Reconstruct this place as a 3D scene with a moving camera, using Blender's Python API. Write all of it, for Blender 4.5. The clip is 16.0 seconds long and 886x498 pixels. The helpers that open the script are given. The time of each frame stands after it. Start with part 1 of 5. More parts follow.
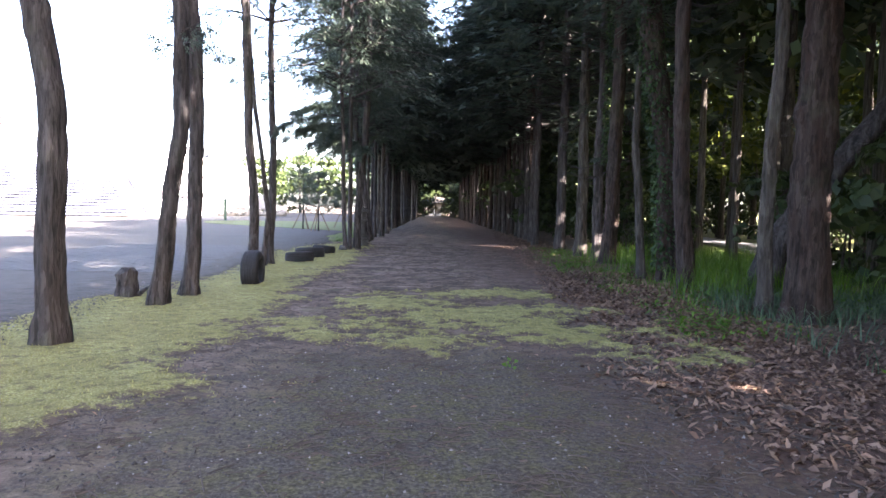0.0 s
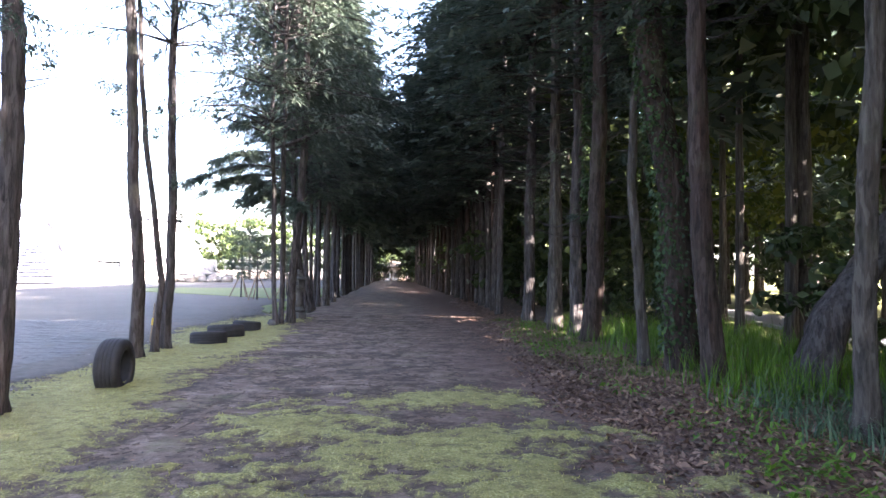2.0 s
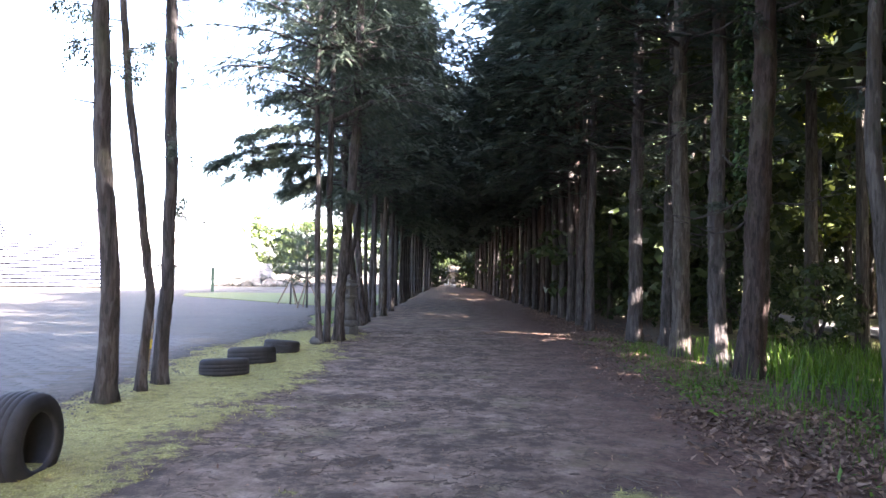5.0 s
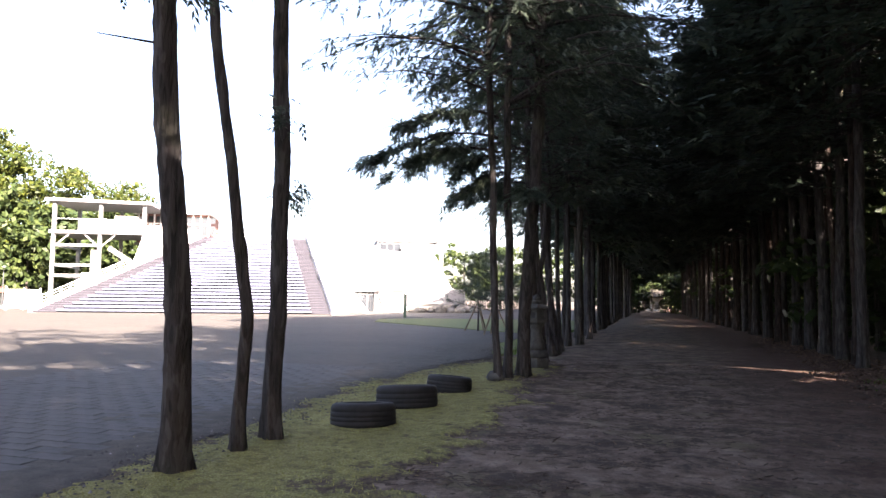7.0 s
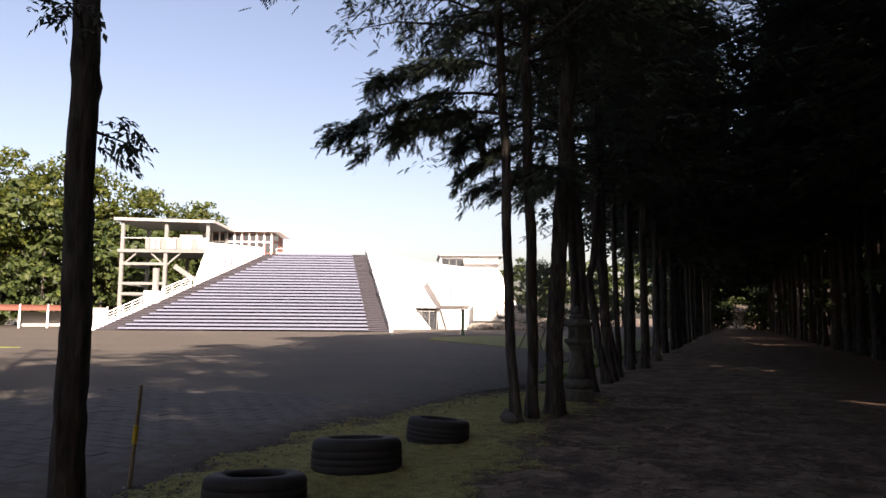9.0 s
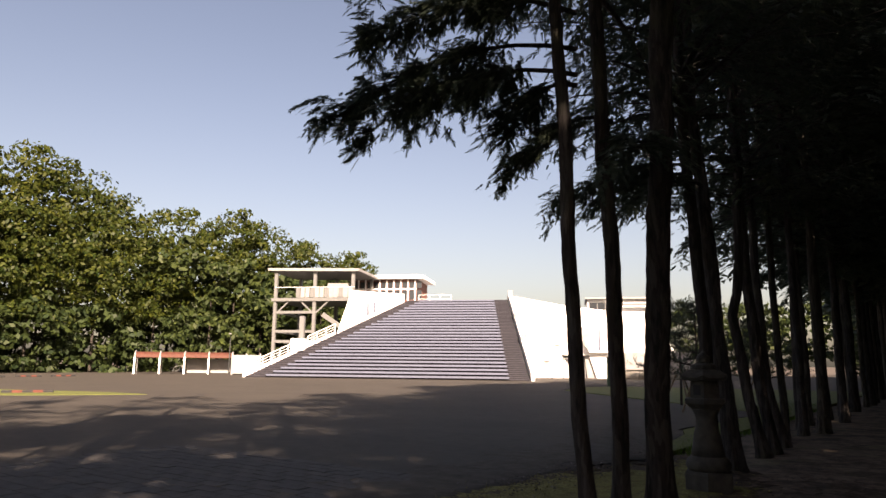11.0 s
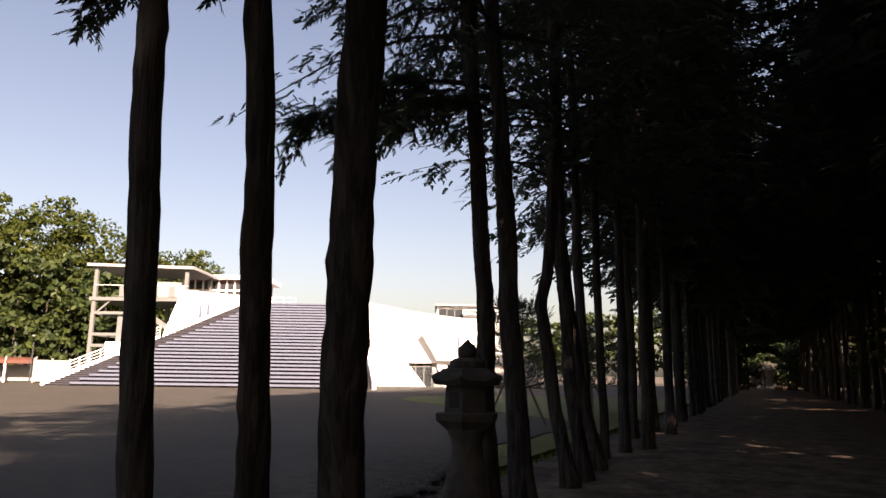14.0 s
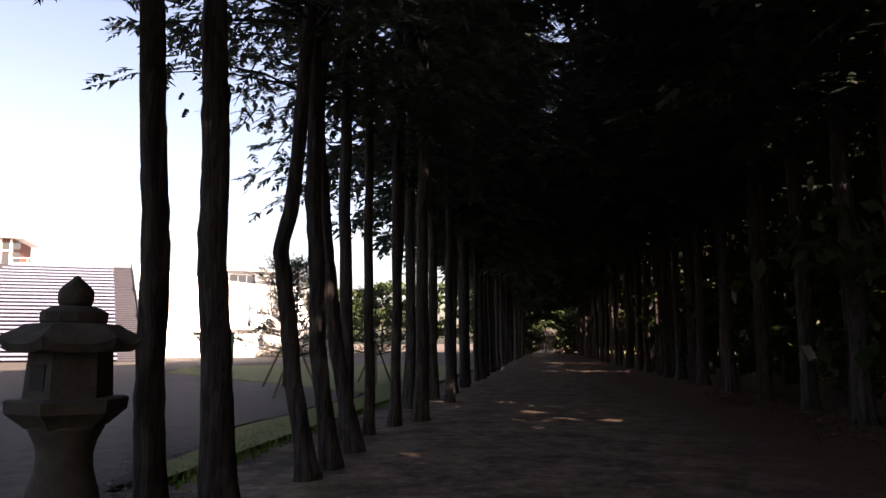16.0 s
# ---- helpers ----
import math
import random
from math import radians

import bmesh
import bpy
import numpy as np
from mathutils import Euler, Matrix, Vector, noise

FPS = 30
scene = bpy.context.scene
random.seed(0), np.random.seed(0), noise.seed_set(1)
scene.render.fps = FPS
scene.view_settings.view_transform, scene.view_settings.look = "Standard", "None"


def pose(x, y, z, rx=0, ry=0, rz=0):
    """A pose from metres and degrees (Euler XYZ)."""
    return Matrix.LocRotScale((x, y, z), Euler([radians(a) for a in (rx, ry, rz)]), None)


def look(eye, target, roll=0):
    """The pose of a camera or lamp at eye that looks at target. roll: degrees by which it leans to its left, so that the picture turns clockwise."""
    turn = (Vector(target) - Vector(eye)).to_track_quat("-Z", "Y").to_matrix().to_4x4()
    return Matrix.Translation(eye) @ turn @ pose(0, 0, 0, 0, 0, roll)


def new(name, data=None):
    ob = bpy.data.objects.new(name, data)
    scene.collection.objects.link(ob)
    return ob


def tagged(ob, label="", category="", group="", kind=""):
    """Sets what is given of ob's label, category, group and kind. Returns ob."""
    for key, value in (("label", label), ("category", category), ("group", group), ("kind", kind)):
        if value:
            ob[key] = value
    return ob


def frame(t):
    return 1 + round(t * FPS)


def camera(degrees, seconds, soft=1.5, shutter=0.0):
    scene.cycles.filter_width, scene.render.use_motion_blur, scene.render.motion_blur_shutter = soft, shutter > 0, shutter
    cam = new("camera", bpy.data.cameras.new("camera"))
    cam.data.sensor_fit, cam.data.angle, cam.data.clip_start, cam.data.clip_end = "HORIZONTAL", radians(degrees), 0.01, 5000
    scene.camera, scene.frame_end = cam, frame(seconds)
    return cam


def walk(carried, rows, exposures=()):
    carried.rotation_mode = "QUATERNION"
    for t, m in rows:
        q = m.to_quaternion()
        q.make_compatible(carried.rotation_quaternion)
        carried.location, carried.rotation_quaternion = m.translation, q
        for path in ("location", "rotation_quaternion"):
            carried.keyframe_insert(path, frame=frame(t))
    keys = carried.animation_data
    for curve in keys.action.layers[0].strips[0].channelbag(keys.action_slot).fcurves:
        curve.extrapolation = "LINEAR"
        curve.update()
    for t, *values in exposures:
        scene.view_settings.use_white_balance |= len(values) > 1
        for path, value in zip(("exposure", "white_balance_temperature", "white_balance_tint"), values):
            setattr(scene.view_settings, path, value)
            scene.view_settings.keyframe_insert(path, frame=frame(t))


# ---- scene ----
cam = camera(66.0, 16.0)
PATH = [
    (0, (-0.073, 0.016, 1.388), (-0.039, 2.012, 1.268), 1.1),
    (0.5, (-0.059, 0.819, 1.42), (-0.021, 2.817, 1.325), 1.3),
    (1, (0.001, 1.591, 1.455), (0.044, 3.59, 1.408), 0.5),
    (1.5, (0.093, 2.459, 1.459), (0.202, 4.456, 1.48), 0.7),
    (2, (0.177, 3.249, 1.453), (0.333, 5.242, 1.521), 0.7),
    (2.5, (0.223, 3.988, 1.448), (0.444, 5.974, 1.533), 0.8),
    (3, (0.269, 4.682, 1.429), (0.522, 6.664, 1.512), 0.8),
    (3.5, (0.187, 5.351, 1.45), (0.39, 7.339, 1.518), 1.1),
    (4, (0.102, 5.962, 1.449), (0.258, 7.955, 1.504), 0.8),
    (4.5, (0.009, 6.543, 1.497), (0.085, 8.541, 1.558), 1.1),
    (5, (-0.157, 7.115, 1.48), (-0.166, 9.113, 1.561), 1.1),
    (5.2, (-0.222, 7.392, 1.476), (-0.381, 9.384, 1.572), 1.1),
    (7.5, (-0.409, 10.968, 1.326), (-0.994, 12.874, 1.491), 0.4),
    (8, (-0.368, 11.708, 1.344), (-0.986, 13.601, 1.527), 0.0),
    (8.5, (-0.318, 12.435, 1.294), (-1.002, 14.305, 1.472), -0.0),
    (9, (-0.307, 13.23, 1.309), (-1.076, 15.066, 1.507), 0.4),
    (9.5, (-0.318, 13.962, 1.302), (-1.281, 15.696, 1.556), 0.4),
    (10, (-0.273, 14.704, 1.306), (-1.37, 16.352, 1.592), 0.8),
    (12.5, (-0.653, 18.016, 1.359), (-1.818, 19.603, 1.713), 0.6),
    (13, (-0.658, 18.472, 1.317), (-1.666, 20.161, 1.681), 1.1),
    (13.5, (-0.636, 18.931, 1.268), (-1.489, 20.704, 1.629), 0.8),
    (14, (-0.653, 19.492, 1.245), (-1.462, 21.285, 1.605), 0.8),
    (14.5, (-0.552, 19.888, 1.229), (-1.161, 21.759, 1.585), 1.3),
    (15, (-0.584, 20.389, 1.207), (-1.129, 22.281, 1.56), 1.2),
    (15.5, (-0.598, 20.957, 1.215), (-0.947, 22.905, 1.502), -0.3),
    (16, (-0.573, 21.451, 1.202), (-0.843, 23.414, 1.477), -0.0),
]
# seconds, stops, white balance in kelvin and tint
EXPOSURES = [(0.0, 5.15, 6400, 24), (2.6, 5.5, 6300, 25), (3.5, 6.05, 6300, 26), (4.6, 5.55, 6300, 24), (5.2, 5.25, 6450, 24), (7.4, 3.55, 6950, 24), (9.0, 2.25, 7600, 26), (10.2, 1.95, 8100, 26), (13.0, 1.8, 8350, 25), (14.5, 2.25, 8150, 28), (16.0, 2.75, 7900, 30)]
walk(cam, [(t, look(eye, target, roll)) for t, eye, target, roll in PATH], EXPOSURES)


# ---- light ----
SUN_EL, SUN_AZ = 30.0, -40.0          # degrees; azimuth from +x towards +y
sun_to = Vector((math.cos(radians(SUN_EL)) * math.cos(radians(SUN_AZ)), math.cos(radians(SUN_EL)) * math.sin(radians(SUN_AZ)), math.sin(radians(SUN_EL))))
world = bpy.data.worlds.new("sky")
scene.world = world
world.use_nodes = True
_wn = world.node_tree.nodes
_bg = _wn["Background"]
_sky = _wn.new("ShaderNodeTexSky")
_sky.sky_type, _sky.sun_disc = "NISHITA", False
_sky.sun_elevation, _sky.sun_rotation = radians(SUN_EL), radians(90 - SUN_AZ)
_sky.air_density, _sky.dust_density, _sky.ozone_density = 1.0, 3.0, 1.0
world.node_tree.links.new(_sky.outputs[0], _bg.inputs[0])
_bg.inputs[1].default_value = 0.052
sun_data = bpy.data.lights.new("sun", "SUN")
sun_data.energy, sun_data.angle, sun_data.color = 5.0, radians(0.6), (1.0, 0.92, 0.81)
sun = new("sun", sun_data)
sun.matrix_world = Matrix.Translation((30, -30, 40)) @ sun_to.to_track_quat("Z", "Y").to_matrix().to_4x4()

# ---- materials ----
class Mat:
    """A node material with short helpers."""
    def __init__(self, name, rough=0.8, metal=0.0, spec=0.3):
        self.m = bpy.data.materials.new(name)
        self.m.use_nodes = True
        self.t = self.m.node_tree
        self.b = self.t.nodes["Principled BSDF"]
        self.b.inputs["Roughness"].default_value = rough
        self.b.inputs["Metallic"].default_value = metal
        self.b.inputs["Specular IOR Level"].default_value = spec

    def n(self, kind, **k):
        nd = self.t.nodes.new("ShaderNode" + kind)
        for a, v in k.items():
            if a == "blend":
                nd.blend_type = v
            elif a == "op":
                nd.operation = v
            elif a == "dtype":
                nd.data_type = v
        return nd

    def put(self, sock, v):
        if isinstance(v, bpy.types.NodeSocket):
            self.t.links.new(v, sock)
        else:
            sock.default_value = v

    def coord(self, scale=(1, 1, 1)):
        mp = self.n("Mapping")
        self.put(mp.inputs["Vector"], self.n("TexCoord").outputs["Object"])
        mp.inputs["Scale"].default_value = scale
        return mp.outputs[0]

    def noise(self, vec, scale, detail=4, rough=0.6):
        nd = self.n("TexNoise")
        self.put(nd.inputs["Vector"], vec)
        nd.inputs["Scale"].default_value, nd.inputs["Detail"].default_value, nd.inputs["Roughness"].default_value = scale, detail, rough
        return nd.outputs["Fac"]

    def ramp(self, fac, stops):
        nd = self.n("ValToRGB")
        self.put(nd.inputs[0], fac)
        e = nd.color_ramp.elements
        while len(e) < len(stops):
            e.new(0.5)
        for i, (p, c) in enumerate(stops):
            e[i].position, e[i].color = p, (*c, 1) if len(c) == 3 else c
        return nd.outputs[0]

    def math(self, op, a, b=0.0, clamp=False):
        nd = self.n("Math", op=op)
        nd.use_clamp = clamp
        self.put(nd.inputs[0], a)
        self.put(nd.inputs[1], b)
        return nd.outputs[0]

    def mix(self, fac, a, b, blend="MIX"):
        nd = self.n("MixRGB", blend=blend)
        self.put(nd.inputs[0], fac)
        for s, v in ((nd.inputs[1], a), (nd.inputs[2], b)):
            self.put(s, (*v, 1) if isinstance(v, tuple) and len(v) == 3 else v)
        return nd.outputs[0]

    def color(self, v):
        self.put(self.b.inputs["Base Color"], (*v, 1) if isinstance(v, tuple) and len(v) == 3 else v)
        return self

    def bump(self, h, dist=0.01, strength=0.6):
        nd = self.n("Bump")
        nd.inputs["Strength"].default_value, nd.inputs["Distance"].default_value = strength, dist
        self.put(nd.inputs["Height"], h)
        self.put(self.b.inputs["Normal"], nd.outputs[0])
        return self

    def random(self):
        return self.n("ObjectInfo").outputs["Random"]

    def island(self):
        return self.n("NewGeometry").outputs["Random Per Island"]


def plain(name, c, rough=0.7, metal=0.0, var=0.25, scale=6.0, bump=0.002, spec=0.3):
    a = Mat(name, rough, metal, spec)
    v = a.coord()
    f = a.noise(v, scale, 5)
    g = a.noise(v, scale * 9, 3)
    lo = tuple(x * (1 - var) for x in c)
    hi = tuple(min(1, x * (1 + var)) for x in c)
    col = a.ramp(f, [(0.3, lo), (0.7, hi)])
    a.color(a.mix(0.25, col, a.ramp(g, [(0.3, lo), (0.7, hi)])))
    if bump:
        a.bump(g, bump, 0.5)
    return a.m


def bark(name, dark, light, warm, zs=0.12):
    a = Mat(name, 0.92, 0, 0.15)
    v = a.coord((1, 1, zs))
    strips = a.noise(v, 26, 6, 0.65)
    wide = a.noise(v, 7, 3)
    flake = a.noise(a.coord((1, 1, 0.2)), 13, 3, 0.5)
    blot = a.noise(a.coord(), 1.3, 4)
    c = a.ramp(strips, [(0.32, dark), (0.52, tuple((p + q) / 2 for p, q in zip(dark, light))), (0.75, light)])
    c = a.mix(a.ramp(wide, [(0.45, (0, 0, 0)), (0.75, (1, 1, 1))]), c, warm)
    c = a.mix(a.ramp(flake, [(0.56, (0, 0, 0)), (0.60, (0.55, 0.55, 0.55))]), c, tuple(min(1, 1.15 * q) for q in light))
    c = a.mix(a.ramp(flake, [(0.36, (0.75, 0.75, 0.75)), (0.42, (0, 0, 0))]), c, dark)
    c = a.mix(a.ramp(blot, [(0.55, (0, 0, 0)), (0.75, (0.5, 0.5, 0.5))]), c, (0.075, 0.085, 0.05))
    r = a.mix(0.35, c, a.ramp(a.random(), [(0, (0.6, 0.6, 0.6)), (1, (1.2, 1.15, 1.1))]), "MULTIPLY")
    a.color(r)
    a.bump(a.math("ADD", a.math("ADD", strips, a.math("MULTIPLY", flake, 0.8)), a.math("MULTIPLY", wide, 0.7)), 0.045, 1.0)
    return a.m


def leaf(name, a_c, b_c, trans=0.25, rough=0.55):
    a = Mat(name, rough, 0, 0.2)
    r = a.island()
    big = a.noise(a.coord(), 0.55, 3)
    c = a.ramp(r, [(0.0, a_c), (1.0, b_c)])
    c = a.mix(0.6, c, a.ramp(big, [(0.3, (0.55, 0.6, 0.6)), (0.7, (1.25, 1.2, 1.0))]), "MULTIPLY")
    c = a.mix(0.5, c, a.ramp(a.random(), [(0, (0.75, 0.85, 0.9)), (1, (1.2, 1.1, 0.9))]), "MULTIPLY")
    a.color(c)
    tr = a.n("BsdfTranslucent")
    a.put(tr.inputs[0], c)
    mx = a.n("MixShader")
    mx.inputs[0].default_value = trans
    a.put(mx.inputs[1], a.b.outputs[0])
    a.put(mx.inputs[2], tr.outputs[0])
    a.put(a.t.nodes["Material Output"].inputs[0], mx.outputs[0])
    return a.m


BARK = bark("cypress_bark", (0.015, 0.014, 0.014), (0.075, 0.069, 0.067), (0.036, 0.028, 0.025))
BARK_GREY = bark("grey_bark", (0.018, 0.016, 0.014), (0.09, 0.082, 0.072), (0.045, 0.037, 0.029))
BARK_RED = bark("red_bark", (0.012, 0.009, 0.008), (0.066, 0.052, 0.045), (0.036, 0.021, 0.017))
NEEDLE = leaf("cypress_foliage", (0.038, 0.059, 0.05), (0.078, 0.102, 0.078), 0.32)
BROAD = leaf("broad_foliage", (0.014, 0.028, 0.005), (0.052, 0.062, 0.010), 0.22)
# lit and shaded copies of the broad leaves: sun and shade in their colours
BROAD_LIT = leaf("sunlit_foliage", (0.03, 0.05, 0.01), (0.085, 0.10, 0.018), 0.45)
BROAD_SHADED = leaf("shade_foliage", (0.016, 0.03, 0.012), (0.042, 0.06, 0.018), 0.2)
GRASS = leaf("grass_blade", (0.035, 0.085, 0.01), (0.09, 0.165, 0.02), 0.3, 0.45)
SEDGE = leaf("sedge_blade", (0.035, 0.07, 0.045), (0.085, 0.13, 0.085), 0.25, 0.5)
IVY = leaf("ivy_leaf", (0.015, 0.035, 0.012), (0.04, 0.075, 0.025), 0.15, 0.45)
LITTER = leaf("dead_leaf", (0.06, 0.033, 0.025), (0.23, 0.15, 0.115), 0.1, 0.75)
TWIG = plain("twig", (0.06, 0.045, 0.035), 0.9)
RUBBER = plain("tyre_rubber", (0.013, 0.013, 0.014), 0.8, 0, 0.35, 12, 0.003)
STONE = plain("lantern_stone", (0.055, 0.053, 0.048), 0.95, 0, 0.45, 9, 0.01)
ROCK = plain("rock", (0.16, 0.15, 0.13), 0.95, 0, 0.5, 4, 0.03)
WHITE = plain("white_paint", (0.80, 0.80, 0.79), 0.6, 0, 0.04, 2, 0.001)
# the next two hold shade on white paint and steel in their colour
SHADED_WHITE = plain("shaded_grey_white", (0.24, 0.24, 0.24), 0.7, 0, 0.12, 3, 0.002)
STEEL = plain("painted_steel", (0.14, 0.147, 0.147), 0.45, 0, 0.08, 3, 0)
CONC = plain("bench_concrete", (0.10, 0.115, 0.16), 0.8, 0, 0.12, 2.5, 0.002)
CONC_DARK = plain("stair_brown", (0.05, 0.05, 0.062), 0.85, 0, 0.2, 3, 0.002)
# concrete with the shade of the step gaps put into its colour
CONC_SHADE = plain("shade_concrete", (0.026, 0.025, 0.03), 0.9)
BROWN = plain("brown_cladding", (0.16, 0.075, 0.06), 0.7, 0, 0.2, 5)
DARKMETAL = plain("dark_metal", (0.05, 0.055, 0.055), 0.5, 0.3)
GREENPOST = plain("green_post", (0.05, 0.09, 0.06), 0.5)
YELLOW = plain("yellow_tape", (0.34, 0.23, 0.02), 0.6)
BLACK = plain("black_rubber", (0.02, 0.02, 0.02), 0.7)
BRICKRED = plain("dull_red_rubber", (0.11, 0.035, 0.025), 0.8)
WOOD = plain("stake_wood", (0.16, 0.12, 0.08), 0.85, 0, 0.3, 20)
ROAD = plain("asphalt", (0.16, 0.16, 0.155), 0.9, 0, 0.2, 8, 0.004)
LAWN = plain("lawn", (0.10, 0.115, 0.03), 0.95, 0, 0.3, 3, 0.02)
_g = Mat("window_glass", 0.08, 0, 0.5)
_g.color((0.03, 0.035, 0.04))
GLASS = _g.m


def paver_material():
    a = Mat("paving_brick", 0.85, 0, 0.25)
    r = a.random()
    v = a.coord()
    f = a.noise(v, 5, 5)
    c = a.mix(0.5, a.ramp(f, [(0.3, (0.046, 0.044, 0.042)), (0.7, (0.076, 0.072, 0.068))]), a.ramp(r, [(0, (0.7, 0.7, 0.72)), (1, (1.1, 1.05, 1.0))]), "MULTIPLY")
    a.color(c)
    a.bump(a.noise(v, 90, 3), 0.003, 0.5)
    return a.m


def plaza_material():
    a = Mat("paved_plaza", 0.9, 0, 0.2)
    v = a.coord()
    br = a.n("TexBrick")
    a.put(br.inputs["Vector"], v)
    br.inputs["Color1"].default_value = (0.066, 0.060, 0.053, 1)
    br.inputs["Color2"].default_value = (0.05, 0.048, 0.044, 1)
    br.inputs["Mortar"].default_value = (0.042, 0.038, 0.035, 1)
    br.inputs["Scale"].default_value = 1.0
    br.inputs["Mortar Size"].default_value = 0.012
    br.inputs["Brick Width"].default_value = 0.42
    br.inputs["Row Height"].default_value = 0.21
    st = a.noise(v, 0.28, 6, 0.65)
    fine = a.noise(v, 3.1, 6, 0.7)
    c = a.mix(0.65, br.outputs[0], a.ramp(fine, [(0.3, (0.045, 0.041, 0.036)), (0.7, (0.075, 0.068, 0.059))]))
    c = a.mix(0.55, c, a.ramp(st, [(0.35, (0.72, 0.70, 0.68)), (0.65, (1.1, 1.06, 1.0))]), "MULTIPLY")
    a.color(c)
    a.bump(a.math("ADD", a.noise(v, 40, 3), a.math("MULTIPLY", br.outputs["Fac"], -1.0)), 0.004, 0.5)
    return a.m


def ground_material():
    a = Mat("avenue_earth", 0.95, 0, 0.15)
    v = a.coord()
    sep = a.n("SeparateXYZ")
    a.put(sep.inputs[0], v)
    x, y = sep.outputs[0], sep.outputs[1]
    warp = a.math("MULTIPLY", a.math("SUBTRACT", a.noise(v, 0.8, 5, 0.65), 0.5), 2.4)
    xw = a.math("ADD", x, warp)
    yw = a.math("ADD", y, a.math("MULTIPLY", warp, 1.6))

    def step(val, lo, hi):
        nd = a.n("MapRange")
        a.put(nd.inputs[0], val)
        nd.inputs[1].default_value, nd.inputs[2].default_value = lo, hi
        return nd.outputs[0]
    fine = a.noise(v, 38, 5, 0.75)
    mid = a.noise(v, 4.5, 6, 0.7)
    streak = a.noise(a.coord((0.9, 1.2, 1)), 3.2, 9, 0.78)
    earth = a.ramp(mid, [(0.28, (0.078, 0.055, 0.041)), (0.5, (0.15, 0.112, 0.086)), (0.72, (0.24, 0.19, 0.15))])
    earth = a.mix(0.5, earth, a.ramp(streak, [(0.35, (0.42, 0.40, 0.40)), (0.62, (1.2, 1.15, 1.08))]), "MULTIPLY")
    gravel = a.ramp(fine, [(0.35, (0.03, 0.025, 0.021)), (0.55, (0.072, 0.060, 0.050)), (0.8, (0.15, 0.13, 0.11))])
    mossy = a.ramp(fine, [(0.35, (0.04, 0.036, 0.016)), (0.7, (0.13, 0.115, 0.045))])
    gravel = a.mix(a.ramp(mid, [(0.42, (0.1, 0.1, 0.1)), (0.62, (0.8, 0.8, 0.8))]), gravel, mossy)
    debris = a.noise(v, 1.6, 12, 0.8)
    earth = a.mix(a.ramp(debris, [(0.46, (0, 0, 0)), (0.58, (0.92, 0.92, 0.92))]), earth, (0.036, 0.026, 0.02))
    stain = a.noise(v, 0.9, 8, 0.7)
    earth = a.mix(a.ramp(stain, [(0.54, (0, 0, 0)), (0.66, (0.55, 0.55, 0.55))]), earth, (0.115, 0.11, 0.055))
    near = a.math("MULTIPLY", step(yw, 7.2, 5.8), step(xw, -2.8, -1.0))
    c = a.mix(near, earth, gravel)
    c = a.mix(0.45, c, a.ramp(fine, [(0.3, (0.45, 0.43, 0.43)), (0.55, (1, 1, 1)), (0.8, (1.5, 1.45, 1.4))]), "MULTIPLY")
    litter = a.ramp(a.noise(v, 16, 6, 0.75), [(0.3, (0.03, 0.018, 0.014)), (0.55, (0.085, 0.047, 0.035)), (0.75, (0.17, 0.105, 0.08))])
    c = a.mix(a.math("MULTIPLY", step(xw, 0.4, 2.5), 0.88), c, litter)
    soil = a.ramp(mid, [(0.3, (0.035, 0.028, 0.022)), (0.7, (0.11, 0.085, 0.065))])
    c = a.mix(step(xw, 4.2, 5.2), c, soil)
    green = a.ramp(mid, [(0.35, (0.07, 0.085, 0.025)), (0.7, (0.17, 0.19, 0.05))])
    c = a.mix(a.math("MULTIPLY", step(xw, 7.0, 9.0), step(mid, 0.42, 0.55)), c, green)
    c = a.mix(a.math("MULTIPLY", step(xw, -4.2, -4.9), 0.8), c, a.ramp(mid, [(0.3, (0.05, 0.043, 0.036)), (0.7, (0.14, 0.125, 0.11))]))
    a.color(c)
    a.bump(a.math("ADD", a.noise(v, 75, 3, 0.6), a.math("MULTIPLY", a.noise(v, 14, 6, 0.7), 0.5)), 0.007, 0.5)
    return a.m


def moss_material():
    a = Mat("moss", 0.95, 0, 0.1)
    v = a.coord()
    f = a.noise(v, 60, 4, 0.7)
    m = a.noise(v, 7.0, 8, 0.75)
    c = a.ramp(f, [(0.32, (0.085, 0.083, 0.025)), (0.52, (0.25, 0.245, 0.085)), (0.72, (0.46, 0.44, 0.21))])
    c = a.mix(a.ramp(m, [(0.40, (0.8, 0.8, 0.8)), (0.52, (0, 0, 0))]), c, (0.09, 0.07, 0.042))
    c = a.mix(a.ramp(a.noise(v, 1.3, 6, 0.7), [(0.42, (0.5, 0.5, 0.5)), (0.6, (0, 0, 0))]), c, (0.15, 0.13, 0.05))
    # thin moss lets the earth show through
    at = a.n("Attribute")
    at.attribute_name = "cover"
    thin = a.math("ADD", at.outputs["Fac"], a.math("MULTIPLY", a.math("SUBTRACT", a.noise(v, 11, 7, 0.8), 0.5), 2.2))
    soil = a.ramp(m, [(0.3, (0.045, 0.034, 0.026)), (0.7, (0.135, 0.105, 0.08))])
    c = a.mix(a.ramp(thin, [(0.12, (1, 1, 1)), (0.42, (0, 0, 0))]), c, soil)
    a.color(c)
    a.bump(a.math("ADD", f, a.math("MULTIPLY", m, 2.0)), 0.02, 0.9)
    return a.m


